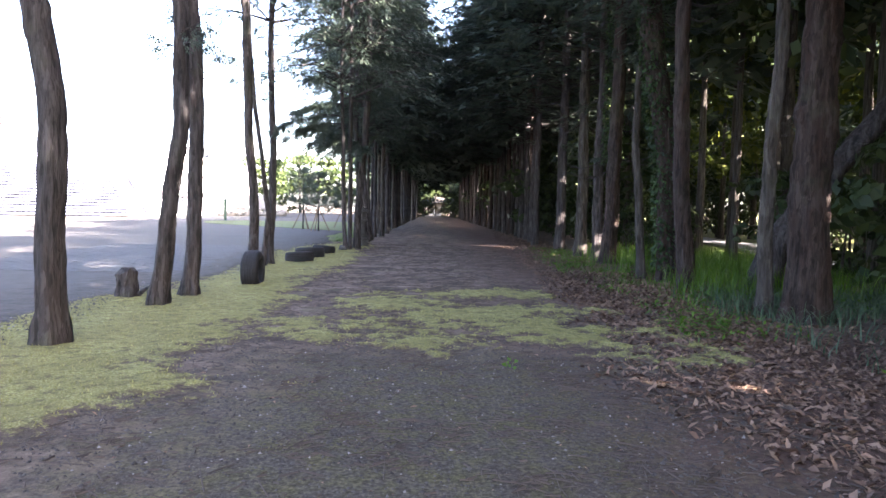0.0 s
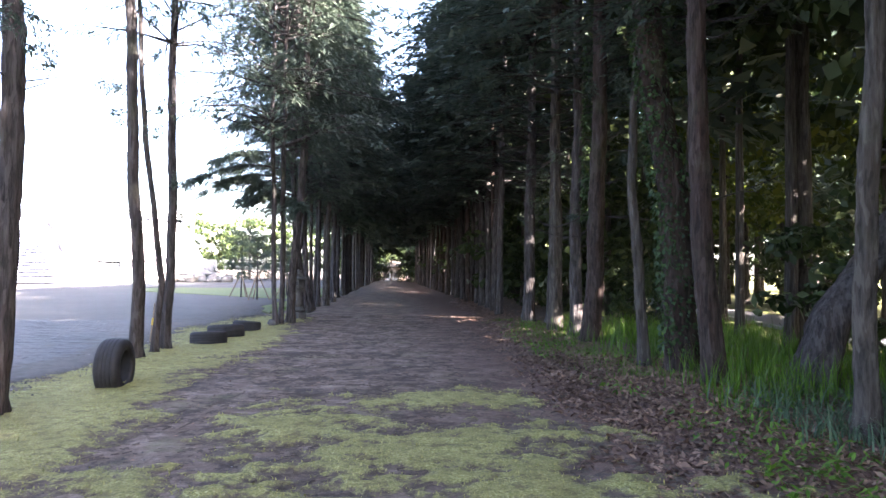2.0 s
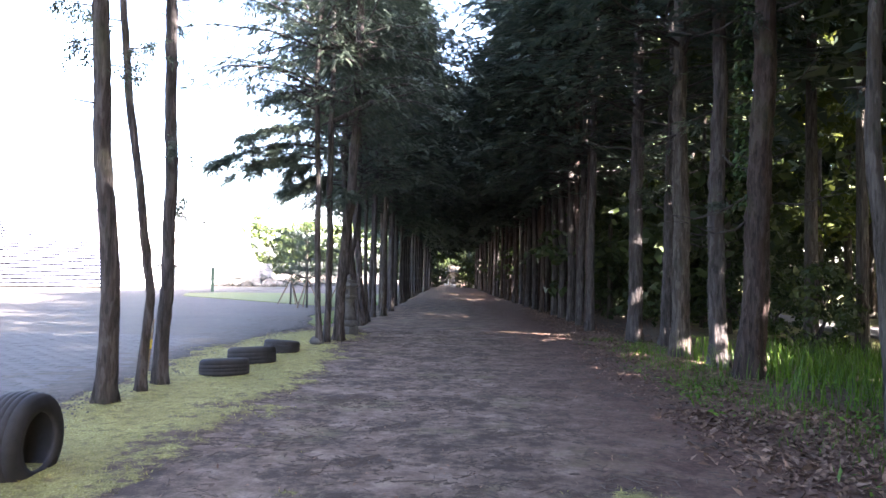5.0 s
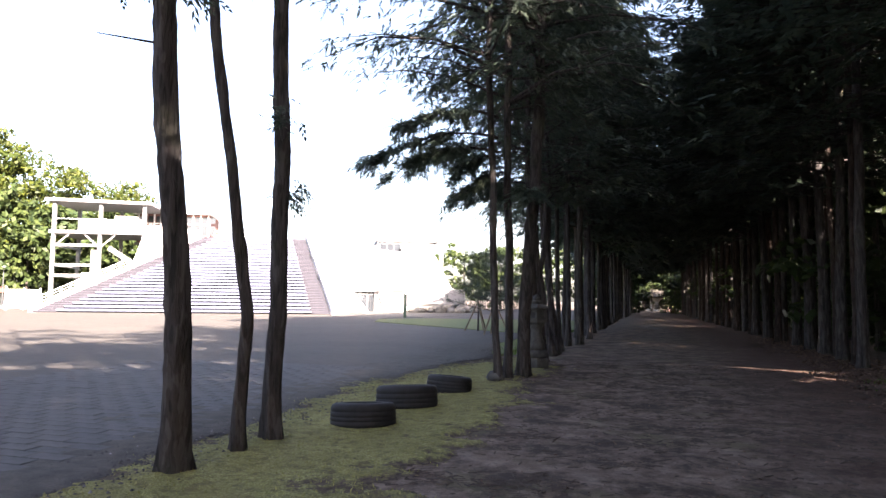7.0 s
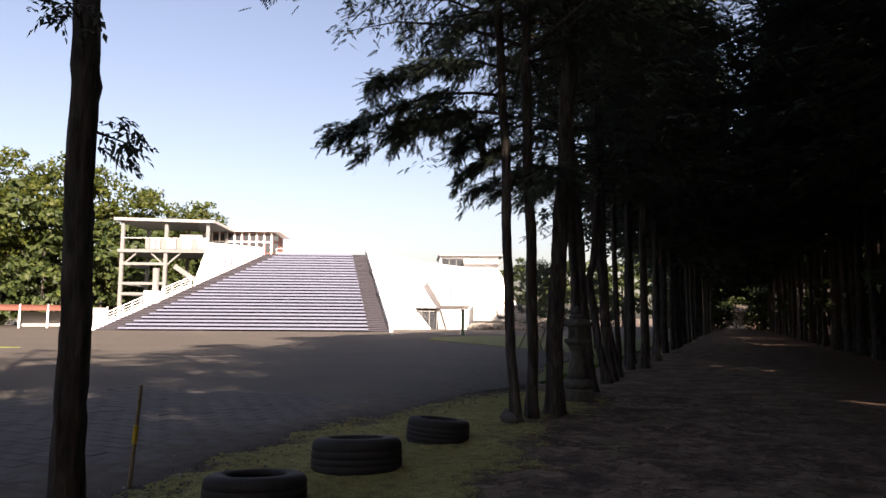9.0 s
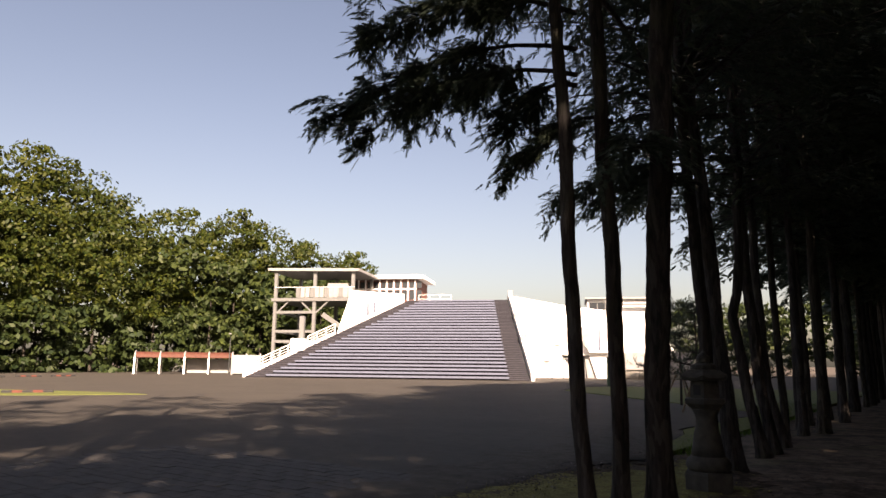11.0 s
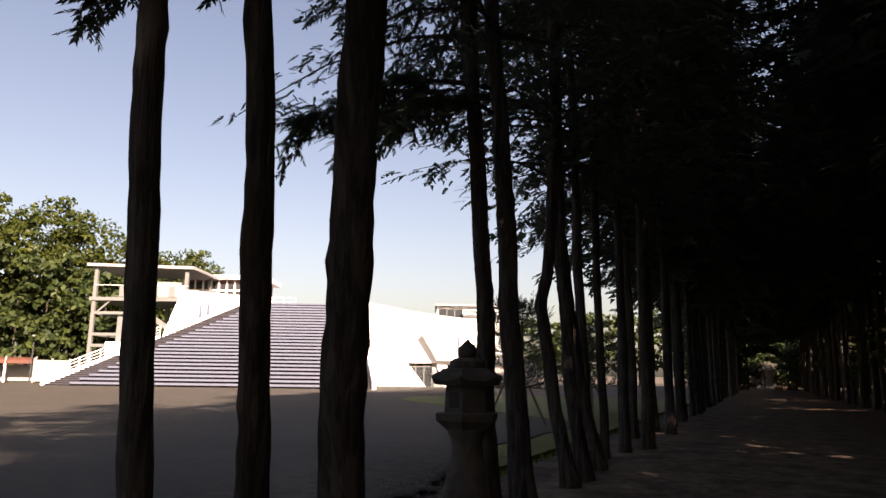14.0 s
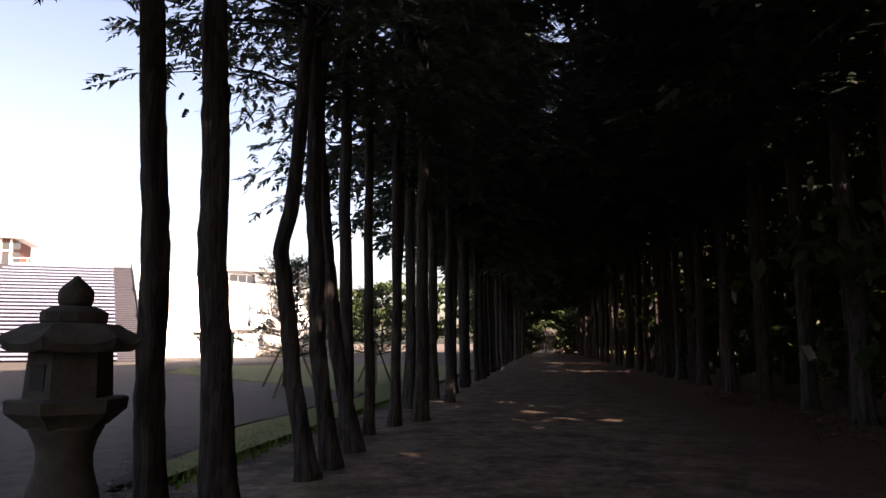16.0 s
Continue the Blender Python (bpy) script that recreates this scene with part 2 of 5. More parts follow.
PAVER, PLAZA, GROUND, MOSS = paver_material(), plaza_material(), ground_material(), moss_material()
MOSS_TUFT = leaf("moss_tuft", (0.15, 0.145, 0.05), (0.32, 0.30, 0.12), 0.2, 0.8)
DIRT = plain("edge_soil", (0.05, 0.042, 0.034), 0.95, 0, 0.55, 5, 0.012)


# ---- mesh helpers ----
def mesh_of(name, verts, faces, mat, smooth=False):
    me = bpy.data.meshes.new(name)
    verts, faces = np.asarray(verts, dtype=np.float32), np.asarray(faces, dtype=np.int32)
    k = faces.shape[1]
    me.vertices.add(len(verts))
    me.vertices.foreach_set("co", verts.ravel())
    me.loops.add(faces.size)
    me.loops.foreach_set("vertex_index", faces.ravel())
    me.polygons.add(len(faces))
    me.polygons.foreach_set("loop_start", np.arange(0, faces.size, k, dtype=np.int32))
    if smooth:
        me.polygons.foreach_set("use_smooth", np.ones(len(faces), dtype=bool))
    me.update(calc_edges=True)
    me.materials.append(mat)
    return me


def bm_mesh(name, bm, mat, smooth=False):
    me = bpy.data.meshes.new(name)
    bmesh.ops.recalc_face_normals(bm, faces=bm.faces)
    if smooth:
        for f in bm.faces:
            f.smooth = True
    bm.to_mesh(me)
    bm.free()
    me.materials.append(mat)
    return me


def part(name, bm, material, parent, label="", smooth=False, m=None):
    """Links a bmesh (or a mesh) as one object under a thing or a part."""
    me = bm if isinstance(bm, bpy.types.Mesh) else bm_mesh(name, bm, material, smooth)
    ob = new(name, me)
    if parent is not None:
        ob.parent = parent
    if m is not None:
        ob.matrix_basis = m
    if label:
        ob["label"] = label
    return ob


def thing(name, label, category, m=None, group="", kind=""):
    ob = tagged(new(name), label, category, group, kind)
    ob.empty_display_size = 0.2
    if m is not None:
        ob.matrix_basis = m
    return ob


def box(bm, lo, hi, bevel=0.0, m=None):
    c = [(p + q) / 2 for p, q in zip(lo, hi)]
    s = [abs(q - p) for p, q in zip(lo, hi)]
    mat4 = Matrix.Translation(c) @ Matrix.Diagonal((*s, 1))
    if m is not None:
        mat4 = m @ mat4
    vs = bmesh.ops.create_cube(bm, size=1, matrix=mat4)["verts"]
    if bevel:
        es = {e for v in vs for e in v.link_edges}
        bmesh.ops.bevel(bm, geom=list(es), offset=bevel, segments=2, affect="EDGES", profile=0.6)
    return bm


def box_bm(lo, hi, bevel=0.0, m=None):
    return box(bmesh.new(), lo, hi, bevel, m)


def beam(bm, p, q, w, d=None):
    """A square bar from p to q."""
    p, q = Vector(p), Vector(q)
    d = d or w
    m = Matrix.Translation((p + q) / 2) @ (q - p).to_track_quat("Z", "Y").to_matrix().to_4x4()
    bmesh.ops.create_cube(bm, size=1, matrix=m @ Matrix.Diagonal((w, d, (q - p).length, 1)))
    return bm


def rod(bm, p, q, r, r2=None, n=8):
    p, q = Vector(p), Vector(q)
    m = Matrix.Translation((p + q) / 2) @ (q - p).to_track_quat("Z", "Y").to_matrix().to_4x4()
    bmesh.ops.create_cone(bm, cap_ends=True, segments=n, radius1=r, radius2=r if r2 is None else r2, depth=(q - p).length, matrix=m)
    return bm


def prism(bm, poly, depth):
    """A polygon of 3D points pushed along the vector depth."""
    d = Vector(depth)
    a = [bm.verts.new(p) for p in poly]
    b = [bm.verts.new(Vector(p) + d) for p in poly]
    bm.faces.new(a)
    bm.faces.new(b[::-1])
    k = len(a)
    for i in range(k):
        bm.faces.new((a[i], b[i], b[(i + 1) % k], a[(i + 1) % k]))
    return bm


def lathe(bm, prof, n=24, square=0.0):
    """Turns (radius, z) about z; square above 0 gives a polygon of 4 or 6 sides by n."""
    rings = []
    for r, z in prof:
        rings.append([bm.verts.new((r * math.cos(2 * math.pi * (i + square) / n), r * math.sin(2 * math.pi * (i + square) / n), z)) for i in range(n)])
    for a, b in zip(rings, rings[1:]):
        for i in range(n):
            bm.faces.new((a[i], a[(i + 1) % n], b[(i + 1) % n], b[i]))
    bm.faces.new(rings[0][::-1])
    bm.faces.new(rings[-1])
    return bm


# ---- trees ----
def trunk_mesh(seed, h, r, bend=(), flare=0.4, sides=14, taper=0.35, knots=6, rings=22, rough=0.022):
    """A tapered, fluted trunk with a flared foot; bend: (z, dx, dy) points of its axis."""
    rng = np.random.default_rng(seed)
    zs = np.concatenate([[-0.12, 0, 0.06, 0.15, 0.3, 0.5], np.linspace(0.7, 6.5, rings), np.linspace(7.2, max(h, 8), 6)])
    bz = [0] + [b[0] for b in bend] + [h]
    bx = [0] + [b[1] for b in bend] + [bend[-1][1] * 1.1 if bend else rng.normal(0, 0.012 * h)]
    by = [0] + [b[2] for b in bend] + [bend[-1][2] * 1.1 if bend else rng.normal(0, 0.012 * h)]
    ph = rng.random(4) * 6.28
    th = np.arange(sides) / sides * 2 * np.pi
    kn = [(rng.uniform(0.15 * h, min(0.95 * h, 7)), rng.random() * 6.28, rng.uniform(0.15, 0.35)) for _ in range(knots)]
    rows = []
    for z in zs:
        ax = np.interp(z, bz, bx) + 0.012 * math.sin(z * 1.7 + ph[0]) + 0.008 * math.sin(z * 4.1 + ph[2])
        ay = np.interp(z, bz, by) + 0.012 * math.sin(z * 1.4 + ph[1])
        rr = r * (1 - (1 - taper) * max(z, 0) / h) + r * flare * math.exp(-max(z, 0) / 0.22)
        f = 1 + (0.05 + 0.12 * math.exp(-max(z, 0) / 0.35)) * np.sin(5 * th + ph[2] + 0.25 * z) + 0.05 * np.sin(3 * th + ph[3] - 0.4 * z) + rng.normal(0, rough, sides)
        for kz, ka, ks in kn:
            f = f + ks * np.exp(-((z - kz) / 0.09) ** 2) * np.exp(-((np.mod(th - ka + np.pi, 2 * np.pi) - np.pi) / 0.5) ** 2)
        rows.append(np.stack([ax + rr * f * np.cos(th), ay + rr * f * np.sin(th), np.full(sides, z)], 1))
    v = np.concatenate(rows)
    i = np.arange(sides)
    j = (i + 1) % sides
    fs = np.concatenate([np.stack([k * sides + i, k * sides + j, (k + 1) * sides + j, (k + 1) * sides + i], 1) for k in range(len(zs) - 1)])
    return v, fs


def sprays(rng, pos, outdir, ll, lw, k=5, droop=0.35, flat=0.5, axis=1.5):
    """Flat fans of k pointed leaflets at each position."""
    n = len(pos)
    d = outdir / np.linalg.norm(outdir, axis=1, keepdims=True)
    up = np.stack([rng.normal(0, flat, n), rng.normal(0, flat, n), np.ones(n)], 1)
    s = np.cross(d, up)
    s /= np.linalg.norm(s, axis=1, keepdims=True) + 1e-9
    verts = np.empty((n, k, 4, 3))
    down = np.array([0, 0, 1.0])
    size = rng.uniform(0.65, 1.3, n)
    for i in range(k):
        t = i / max(1, k - 1)
        side = 0 if i == k - 1 and k > 1 else (1 if i % 2 else -1)
        a = side * rng.uniform(0.45, 0.85, n) + rng.normal(0, 0.1, n)
        l = ll * size * (1 - 0.35 * t) * rng.uniform(0.8, 1.2, n)
        w = lw * rng.uniform(0.75, 1.25, n)
        dd = d * np.cos(a)[:, None] + s * np.sin(a)[:, None]
        pp = s * np.cos(a)[:, None] - d * np.sin(a)[:, None]
        o = pos + d * (axis * ll * size * t)[:, None] - down * (droop * ll * size * 1.4 * t * t)[:, None]
        verts[:, i, 0] = o
        verts[:, i, 1] = o + dd * (0.5 * l)[:, None] + pp * (w / 2)[:, None]
        verts[:, i, 2] = o + dd * l[:, None] - down * (droop * l)[:, None]
        verts[:, i, 3] = o + dd * (0.5 * l)[:, None] - pp * (w / 2)[:, None]
    v = verts.reshape(-1, 3)
    return v, np.arange(len(v)).reshape(-1, 4)


def fronds(rng, pos, d, ll, lw, k, axis=1.5):
    """Flat drooping fans: k pointed scale-leaf twigs on each short stem."""
    n = len(pos)
    d = d / (np.linalg.norm(d, axis=1, keepdims=True) + 1e-9)
    up = np.stack([rng.normal(0, 0.5, n), rng.normal(0, 0.5, n), np.ones(n)], 1)
    s = np.cross(d, up)
    s /= np.linalg.norm(s, axis=1, keepdims=True) + 1e-9
    size = rng.uniform(0.6, 1.3, n)
    v = np.empty((n, k, 3, 3))
    for i in range(k):
        t = i / max(1, k - 1)
        a = (0 if i == k - 1 else (1 if i % 2 else -1)) * rng.uniform(0.45, 0.95, n) + rng.normal(0, 0.12, n)
        l = (ll * size * (1.1 - 0.4 * t) * rng.uniform(0.75, 1.25, n))[:, None]
        w = (lw * rng.uniform(0.7, 1.3, n))[:, None]
        dd = d * np.cos(a)[:, None] + s * np.sin(a)[:, None]
        pp = s * np.cos(a)[:, None] - d * np.sin(a)[:, None]
        o = pos + d * (axis * ll * size * t)[:, None]
        o[:, 2] -= 0.16 * axis * ll * size * t * t
        tip = o + dd * l
        tip[:, 2] -= 0.22 * l[:, 0]
        v[:, i, 0], v[:, i, 1], v[:, i, 2] = o - pp * w / 2, o + pp * w / 2, tip
    v = v.reshape(-1, 3)
    return v, np.arange(len(v)).reshape(-1, 3)


def conifer_crown(seed, h, rad, nb, m, fr, ll, lw, k=5, axis=1.5, low=0.75):
    """Limbs of a cypress with drooping side twigs that carry the fronds; its foot at z = 0."""
    rng = np.random.default_rng(seed)
    whorl = np.sort(rng.random(max(8, nb // 4)))[rng.integers(0, max(8, nb // 4), nb)]
    hh = h * np.clip(whorl + rng.normal(0, 0.012, nb), 0, 1)
    t = hh / h
    ln = rad * (1 - t) ** 0.42 * np.clip(low + t * 1.6, 0, 1) * rng.uniform(0.45, 1.15, nb) + 0.15
    az = rng.random(nb) * 2 * np.pi
    zero = np.zeros(nb)
    d = np.stack([np.cos(az), np.sin(az), zero], 1)
    sd = np.stack([-np.sin(az), np.cos(az), zero], 1)
    lift, drop = rng.uniform(0.2, 0.7, nb), rng.uniform(0.2, 0.65, nb)
    sway = rng.normal(0, 0.16, nb)

    def at(s):
        z = hh + ln * (lift * s - drop * s * s)
        return d * (ln * s)[:, None] + sd * (sway * ln * s * s)[:, None] + np.stack([zero, zero, z], 1)
    pts, dirs = [], []
    for j in range(m):
        s = 0.22 + 0.8 * (j + rng.random(nb)) / m
        o = at(s)
        side = np.where(rng.random(nb) < 0.5, -1, 1)
        g = d * rng.uniform(0.3, 0.9, nb)[:, None] + sd * (side * rng.uniform(0.3, 0.9, nb))[:, None]
        bl = (0.22 * ln * (1.25 - s) + 0.16) * rng.uniform(0.6, 1.3, nb)
        fall = rng.uniform(0.25, 0.9, nb)
        for q in range(fr):
            u = (q + rng.random(nb)) / fr
            p = o + g * (bl * u)[:, None]
            p[:, 2] -= bl * fall * u * u
            pts.append(p + rng.normal(0, 0.05, (nb, 3)))
            turn = rng.normal(0, 1.0, nb)
            e = g + (np.cross(g, np.array([0, 0, 1.0])) * turn[:, None])
            e[:, 2] -= rng.normal(0.15, 0.3, nb) + 0.8 * fall * u
            dirs.append(e)
    v, f = fronds(rng, np.concatenate(pts), np.concatenate(dirs), ll, lw, k, axis)
    rr = 0.010 + 0.010 * ln
    rings, lf = [], []
    for s, w in ((0.0, 1.0), (0.35, 0.7), (0.7, 0.4), (1.0, 0.12)):
        c = at(np.full(nb, s))
        for a in (0, 2.1, 4.2):
            rings.append(c + sd * (math.cos(a) * rr * w)[:, None] + np.stack([zero, zero, math.sin(a) * rr * w], 1))
    lv = np.stack(rings, 1).reshape(-1, 3)
    base = np.arange(nb) * 12
    for r in range(3):
        for i in range(3):
            j = (i + 1) % 3
            lf.append(np.stack([base + 3 * r + i, base + 3 * r + j, base + 3 * r + 3 + j, base + 3 * r + 3 + i], 1))
    return (v, f), (lv, np.concatenate(lf))


def broad_crown(seed, rx, rz, clumps, per, size):
    """A lumpy broadleaf crown of many leaf-size quads, its middle at z = 0."""
    rng = np.random.default_rng(seed)
    c = rng.normal(size=(clumps, 3))
    c /= np.linalg.norm(c, axis=1, keepdims=True)
    c *= rng.uniform(0.45, 1.0, clumps)[:, None] ** 0.6
    c *= np.array([rx, rx, rz]) * rng.uniform(0.85, 1.12, clumps)[:, None]
    cr = rng.uniform(0.14, 0.30, clumps) * rx
    q = rng.normal(size=(clumps, per, 3))
    q /= np.linalg.norm(q, axis=2, keepdims=True)
    q[..., 2] = np.where(q[..., 2] < -0.3, -q[..., 2], q[..., 2])
    p = (c[:, None] + q * (cr[:, None] * rng.uniform(0.6, 1.05, (clumps, per)))[..., None] * np.array([1, 1, 0.75])).reshape(-1, 3)
    nrm = q.reshape(-1, 3) + rng.normal(0, 0.5, (len(p), 3))
    a = np.cross(nrm, rng.normal(size=(len(p), 3)))
    a /= np.linalg.norm(a, axis=1, keepdims=True) + 1e-9
    b = np.cross(nrm, a)
    b /= np.linalg.norm(b, axis=1, keepdims=True) + 1e-9
    s = size * rng.uniform(0.6, 1.4, len(p))[:, None]
    v = np.stack([p - a * s, p + b * s * 0.55, p + a * s, p - b * s * 0.55], 1).reshape(-1, 3)
    return v, np.arange(len(v)).reshape(-1, 4)


def crown_pair(name, args):
    (v, f), (lv, lf) = conifer_crown(*args)
    return mesh_of(name + "_foliage", v, f, NEEDLE), mesh_of(name + "_limbs", lv, lf, BARK)


# foliage: coarse crowns for the rows, fine ones where the walk comes near
MID = [crown_pair("mid_crown", (s, 11, 2.7, 100, 7, 4, 0.09, 0.05, 6, 2.0)) for s in (14, 15)]
ROWS = [crown_pair("row_crown", (s, 11, 2.7, 86, 6, 3, 0.20, 0.11, 4)) for s in (11, 12, 13)]
FINE = [crown_pair("fine_crown", (s, 9, 3.0, 84, 11, 8, 0.052, 0.022, 9, 2.5)) for s in (21, 22)]
THIN = [crown_pair("thin_crown", (s, 9, 1.9, 60, 7, 6, 0.055, 0.025, 7, 2.4)) for s in (31, 32)]
FAR = [crown_pair("far_crown", (s, 11, 2.7, 85, 3, 2, 0.42, 0.25, 4)) for s in (41, 42)]


def cypress(x, y, h, r, base, crowns, seed, bend=(), scale=1.0, bark_mat=None, label="", squash=1.0, low=0):
    """A cypress: trunk, limbs and crown; base is the height at which the crown begins."""
    root = thing("cypress_tree", label or "tall cypress with fissured grey-brown bark and drooping dark foliage", "tree", pose(x, y, 0), "trees of the avenue")
    near = seed < 30 or 60 <= seed < 71
    v, f = trunk_mesh(seed, h, r, bend, sides=18 if near else 9, knots=12 if near else 4, rings=60 if near else 14, rough=0.05 if near else 0.022)
    part("trunk", mesh_of("trunk", v, f, bark_mat or BARK, True), None, root)
    fol, limb = crowns[seed % len(crowns)]
    tip = bend[-1] if bend else (0, 0, 0)
    m = pose(tip[1], tip[2], base, 0, 0, (seed * 77) % 360) @ Matrix.Diagonal((scale, scale, max(0.2, (h - base) / 10.5) * squash, 1))
    part("crown", fol, None, root, m=m)
    if crowns is not FAR:
        part("branching", limb, None, root, m=m)["kind"] = "stuff"
    if low:
        add_tufts(root, seed, low, base, r, bend)
    return root


def add_tufts(root, seed, count, top, r, bend):
    """A few bare snags and small tufts low on a trunk."""
    rng = np.random.default_rng(seed + 900)
    bz, bx, by = [0] + [b[0] for b in bend], [0] + [b[1] for b in bend], [0] + [b[2] for b in bend]
    for i in range(count):
        z = rng.uniform(top * 0.45, top)
        a = rng.random() * 6.28
        d = np.array([math.cos(a), math.sin(a), 0.1])
        o = np.array([np.interp(z, bz, bx), np.interp(z, bz, by), z])
        ln = rng.uniform(0.25, 0.7)
        tip = o + d * ln + np.array([0, 0, rng.uniform(-0.1, 0.15)])
        part("snag", rod(bmesh.new(), o + d * r * 0.5, tip, 0.011, 0.004, 5), BARK, root)
        if i % 3:
            n = 34
            s = rng.uniform(0.45, 1.1, n)[:, None]
            v, f = sprays(rng, o + (tip - o) * s + rng.normal(0, 0.07, (n, 3)), np.tile(d, (n, 1)) + rng.normal(0, 0.7, (n, 3)) - np.array([0, 0, 0.3]), 0.07, 0.026)
            part("tuft", mesh_of("tuft", v, f, NEEDLE), None, root)["kind"] = "stuff"


def bough(root, z, turn, length, rise, sag, m, seed):
    """One long low bough with hanging sprays."""
    rng = np.random.default_rng(seed + 300)
    d = np.array([math.cos(radians(turn)), math.sin(radians(turn)), 0])
    sd = np.array([-d[1], d[0], 0])

    def at(s):
        return d * length * s + sd * 0.12 * math.sin(3 * s) + np.array([0, 0, z + rise * s - sag * s * s])
    bm = bmesh.new()
    for i in range(8):
        rod(bm, at(i / 8), at((i + 1) / 8), 0.026 * (1 - i / 9), 0.026 * (1 - (i + 1) / 9), 6)
    pts, dirs = [], []
    for j in range(m):
        s = rng.uniform(0.25, 1.0)
        o = at(s)
        g = d * rng.uniform(0.1, 0.8) + sd * rng.choice((-1, 1)) * rng.uniform(0.2, 0.9)
        bl, fall = rng.uniform(0.25, 0.6), rng.uniform(0.1, 0.75)
        rod(bm, o, o + g * bl * 0.6 - np.array([0, 0, 0.36 * bl * fall]), 0.007, 0.003, 4)
        for q in range(24):
            u = (q + rng.random()) / 24
            pts.append(o + g * bl * u - np.array([0, 0, bl * fall * u * u]) + rng.normal(0, 0.035, 3))
            dirs.append(g + np.cross(g, (0, 0, 1)) * rng.normal(0, 1.0) - np.array([0, 0, rng.normal(0.15, 0.3) + 0.9 * fall * u]))
    part("bough", bm, BARK, root)
    v, f = fronds(rng, np.array(pts), np.array(dirs), 0.045, 0.019, 11, 2.8)
    part("bough_foliage", mesh_of("bough_foliage", v, f, NEEDLE), None, root)


def bare_limbs(root, seed, count, z0, z1, reach):
    """Thin dead limbs, forked and curving up at the tips."""
    rng = np.random.default_rng(seed + 500)
    for i in range(count):
        z, a = rng.uniform(z0, z1), rng.random() * 6.28
        ln = reach * rng.uniform(0.5, 1.1)
        d, side = Vector((math.cos(a), math.sin(a), 0)), Vector((-math.sin(a), math.cos(a), 0))
        sway, up = rng.normal(0, 0.25), rng.uniform(-0.25, 0.3)
        pt = [d * (ln * t) + side * (sway * ln * t * t) + Vector((0, 0, z + ln * (up * t - 0.18 * math.sin(3.1 * t)))) for t in (0, 0.25, 0.5, 0.75, 1.0)]
        bm = bmesh.new()
        for k in range(4):
            rod(bm, pt[k], pt[k + 1], 0.020 - 0.0045 * k, 0.0155 - 0.0045 * k + 0.003, 5)
        for k in (1, 2, 3):
            q = pt[k] + (d * rng.uniform(0.2, 0.5) + side * rng.choice((-1, 1)) * rng.uniform(0.25, 0.5) + Vector((0, 0, rng.uniform(-0.1, 0.25)))) * (0.6 * ln / k ** 0.5)
            rod(bm, pt[k], q, 0.008, 0.003, 4)
        part("dead_limb", bm, BARK, root)


# ---- ground ----
def wobble(x, y, s=1.0):
    return noise.noise(Vector((x * s, y * s, 3.7)))


def ground_sheet():
    xs = np.concatenate([[-2500, -900, -350, -150, -80, -50, -30, -18, -10], np.arange(-6, 6.01, 0.25), np.arange(7, 16, 1.0), [18, 25, 40, 80, 150, 350, 900, 2500]])
    ys = np.concatenate([[-2500, -900, -350, -120, -50, -20, -8], np.arange(-2, 34.01, 0.25), np.arange(36, 60, 2), [65, 80, 100, 130, 200, 400, 1000, 2500]])
    v = []
    for y in ys:
        for x in xs:
            near = -6 <= x <= 15 and -3 < y < 60
            z = 0.02 * wobble(x, y, 0.6) if near else 0
            if near and x > 3.2:
                z += 0.10 * min(1, (x - 3.2) / 2.0) * (0.6 + 0.4 * wobble(x, y, 0.5))
            if near:
                z -= 0.045 * max(0, min(1, (-2.3 - x) * 1.5))
            v.append((x, y, z - 0.01))
    nx = len(xs)
    i, j = np.meshgrid(np.arange(nx - 1), np.arange(len(ys) - 1))
    b = (j * nx + i).ravel()
    f = np.stack([b, b + 1, b + nx + 1, b + nx], 1)
    tagged(new("ground", mesh_of("ground", v, f, GROUND, True)), "trodden grey-brown earth with gravel and leaf litter", "ground", kind="structure")


ground_sheet()


def flat(name, poly, z, mat, label, category, thick=0.05):
    bm = bmesh.new()
    prism(bm, [(x, y, z) for x, y in poly], (0, 0, -thick))
    return tagged(new(name, bm_mesh(name, bm, mat)), label, category, kind="structure")


def edge_x(y):
    """The ragged edge of the paved square beside the moss bank."""
    return -4.75 + 0.25 * math.sin(y * 0.55) + 0.35 * wobble(y, 9.1, 0.6) + 0.012 * max(0, y - 8) - 0.02 * max(0, y - 26) ** 1.4


plaza_edge = [(edge_x(y), y) for y in np.arange(-6, 38.1, 0.5)]
flat("plaza_paving", [(-140, -60), (-6, -60)] + plaza_edge + [(-16.5, 49), (-18.5, 56), (-16, 66), (-16, 120), (-140, 120)], 0.008,
     PLAZA, "wide grey brick-paved square with worn joints", "pavement")
flat("lawn", [(-3.9, 27)] + [(edge_x(y) + 0.1, y) for y in np.arange(28, 38.1, 1)] + [(-16.3, 49.2), (-18, 54), (-16, 58), (-8, 60), (-3.5, 60)], 0.014, LAWN, "mown green lawn beside the paved square", "lawn", 0.06)
flat("lawn_island", [(-25.8, 31.6), (-28, 31.5), (-38, 28.5), (-50, 22), (-60, 14), (-58, 11), (-40, 20), (-28, 28)], 0.03, LAWN, "narrow strip of green lawn in the paving", "lawn", 0.06)
flat("park_road", [(9.0, -30), (11.2, -30), (11.6, 15), (13.2, 25), (14.2, 36), (18, 60), (15.6, 60), (12.2, 37), (11.3, 26), (9.6, 15)], 0.14, ROAD, "grey asphalt park path through the wood", "road", 0.2)


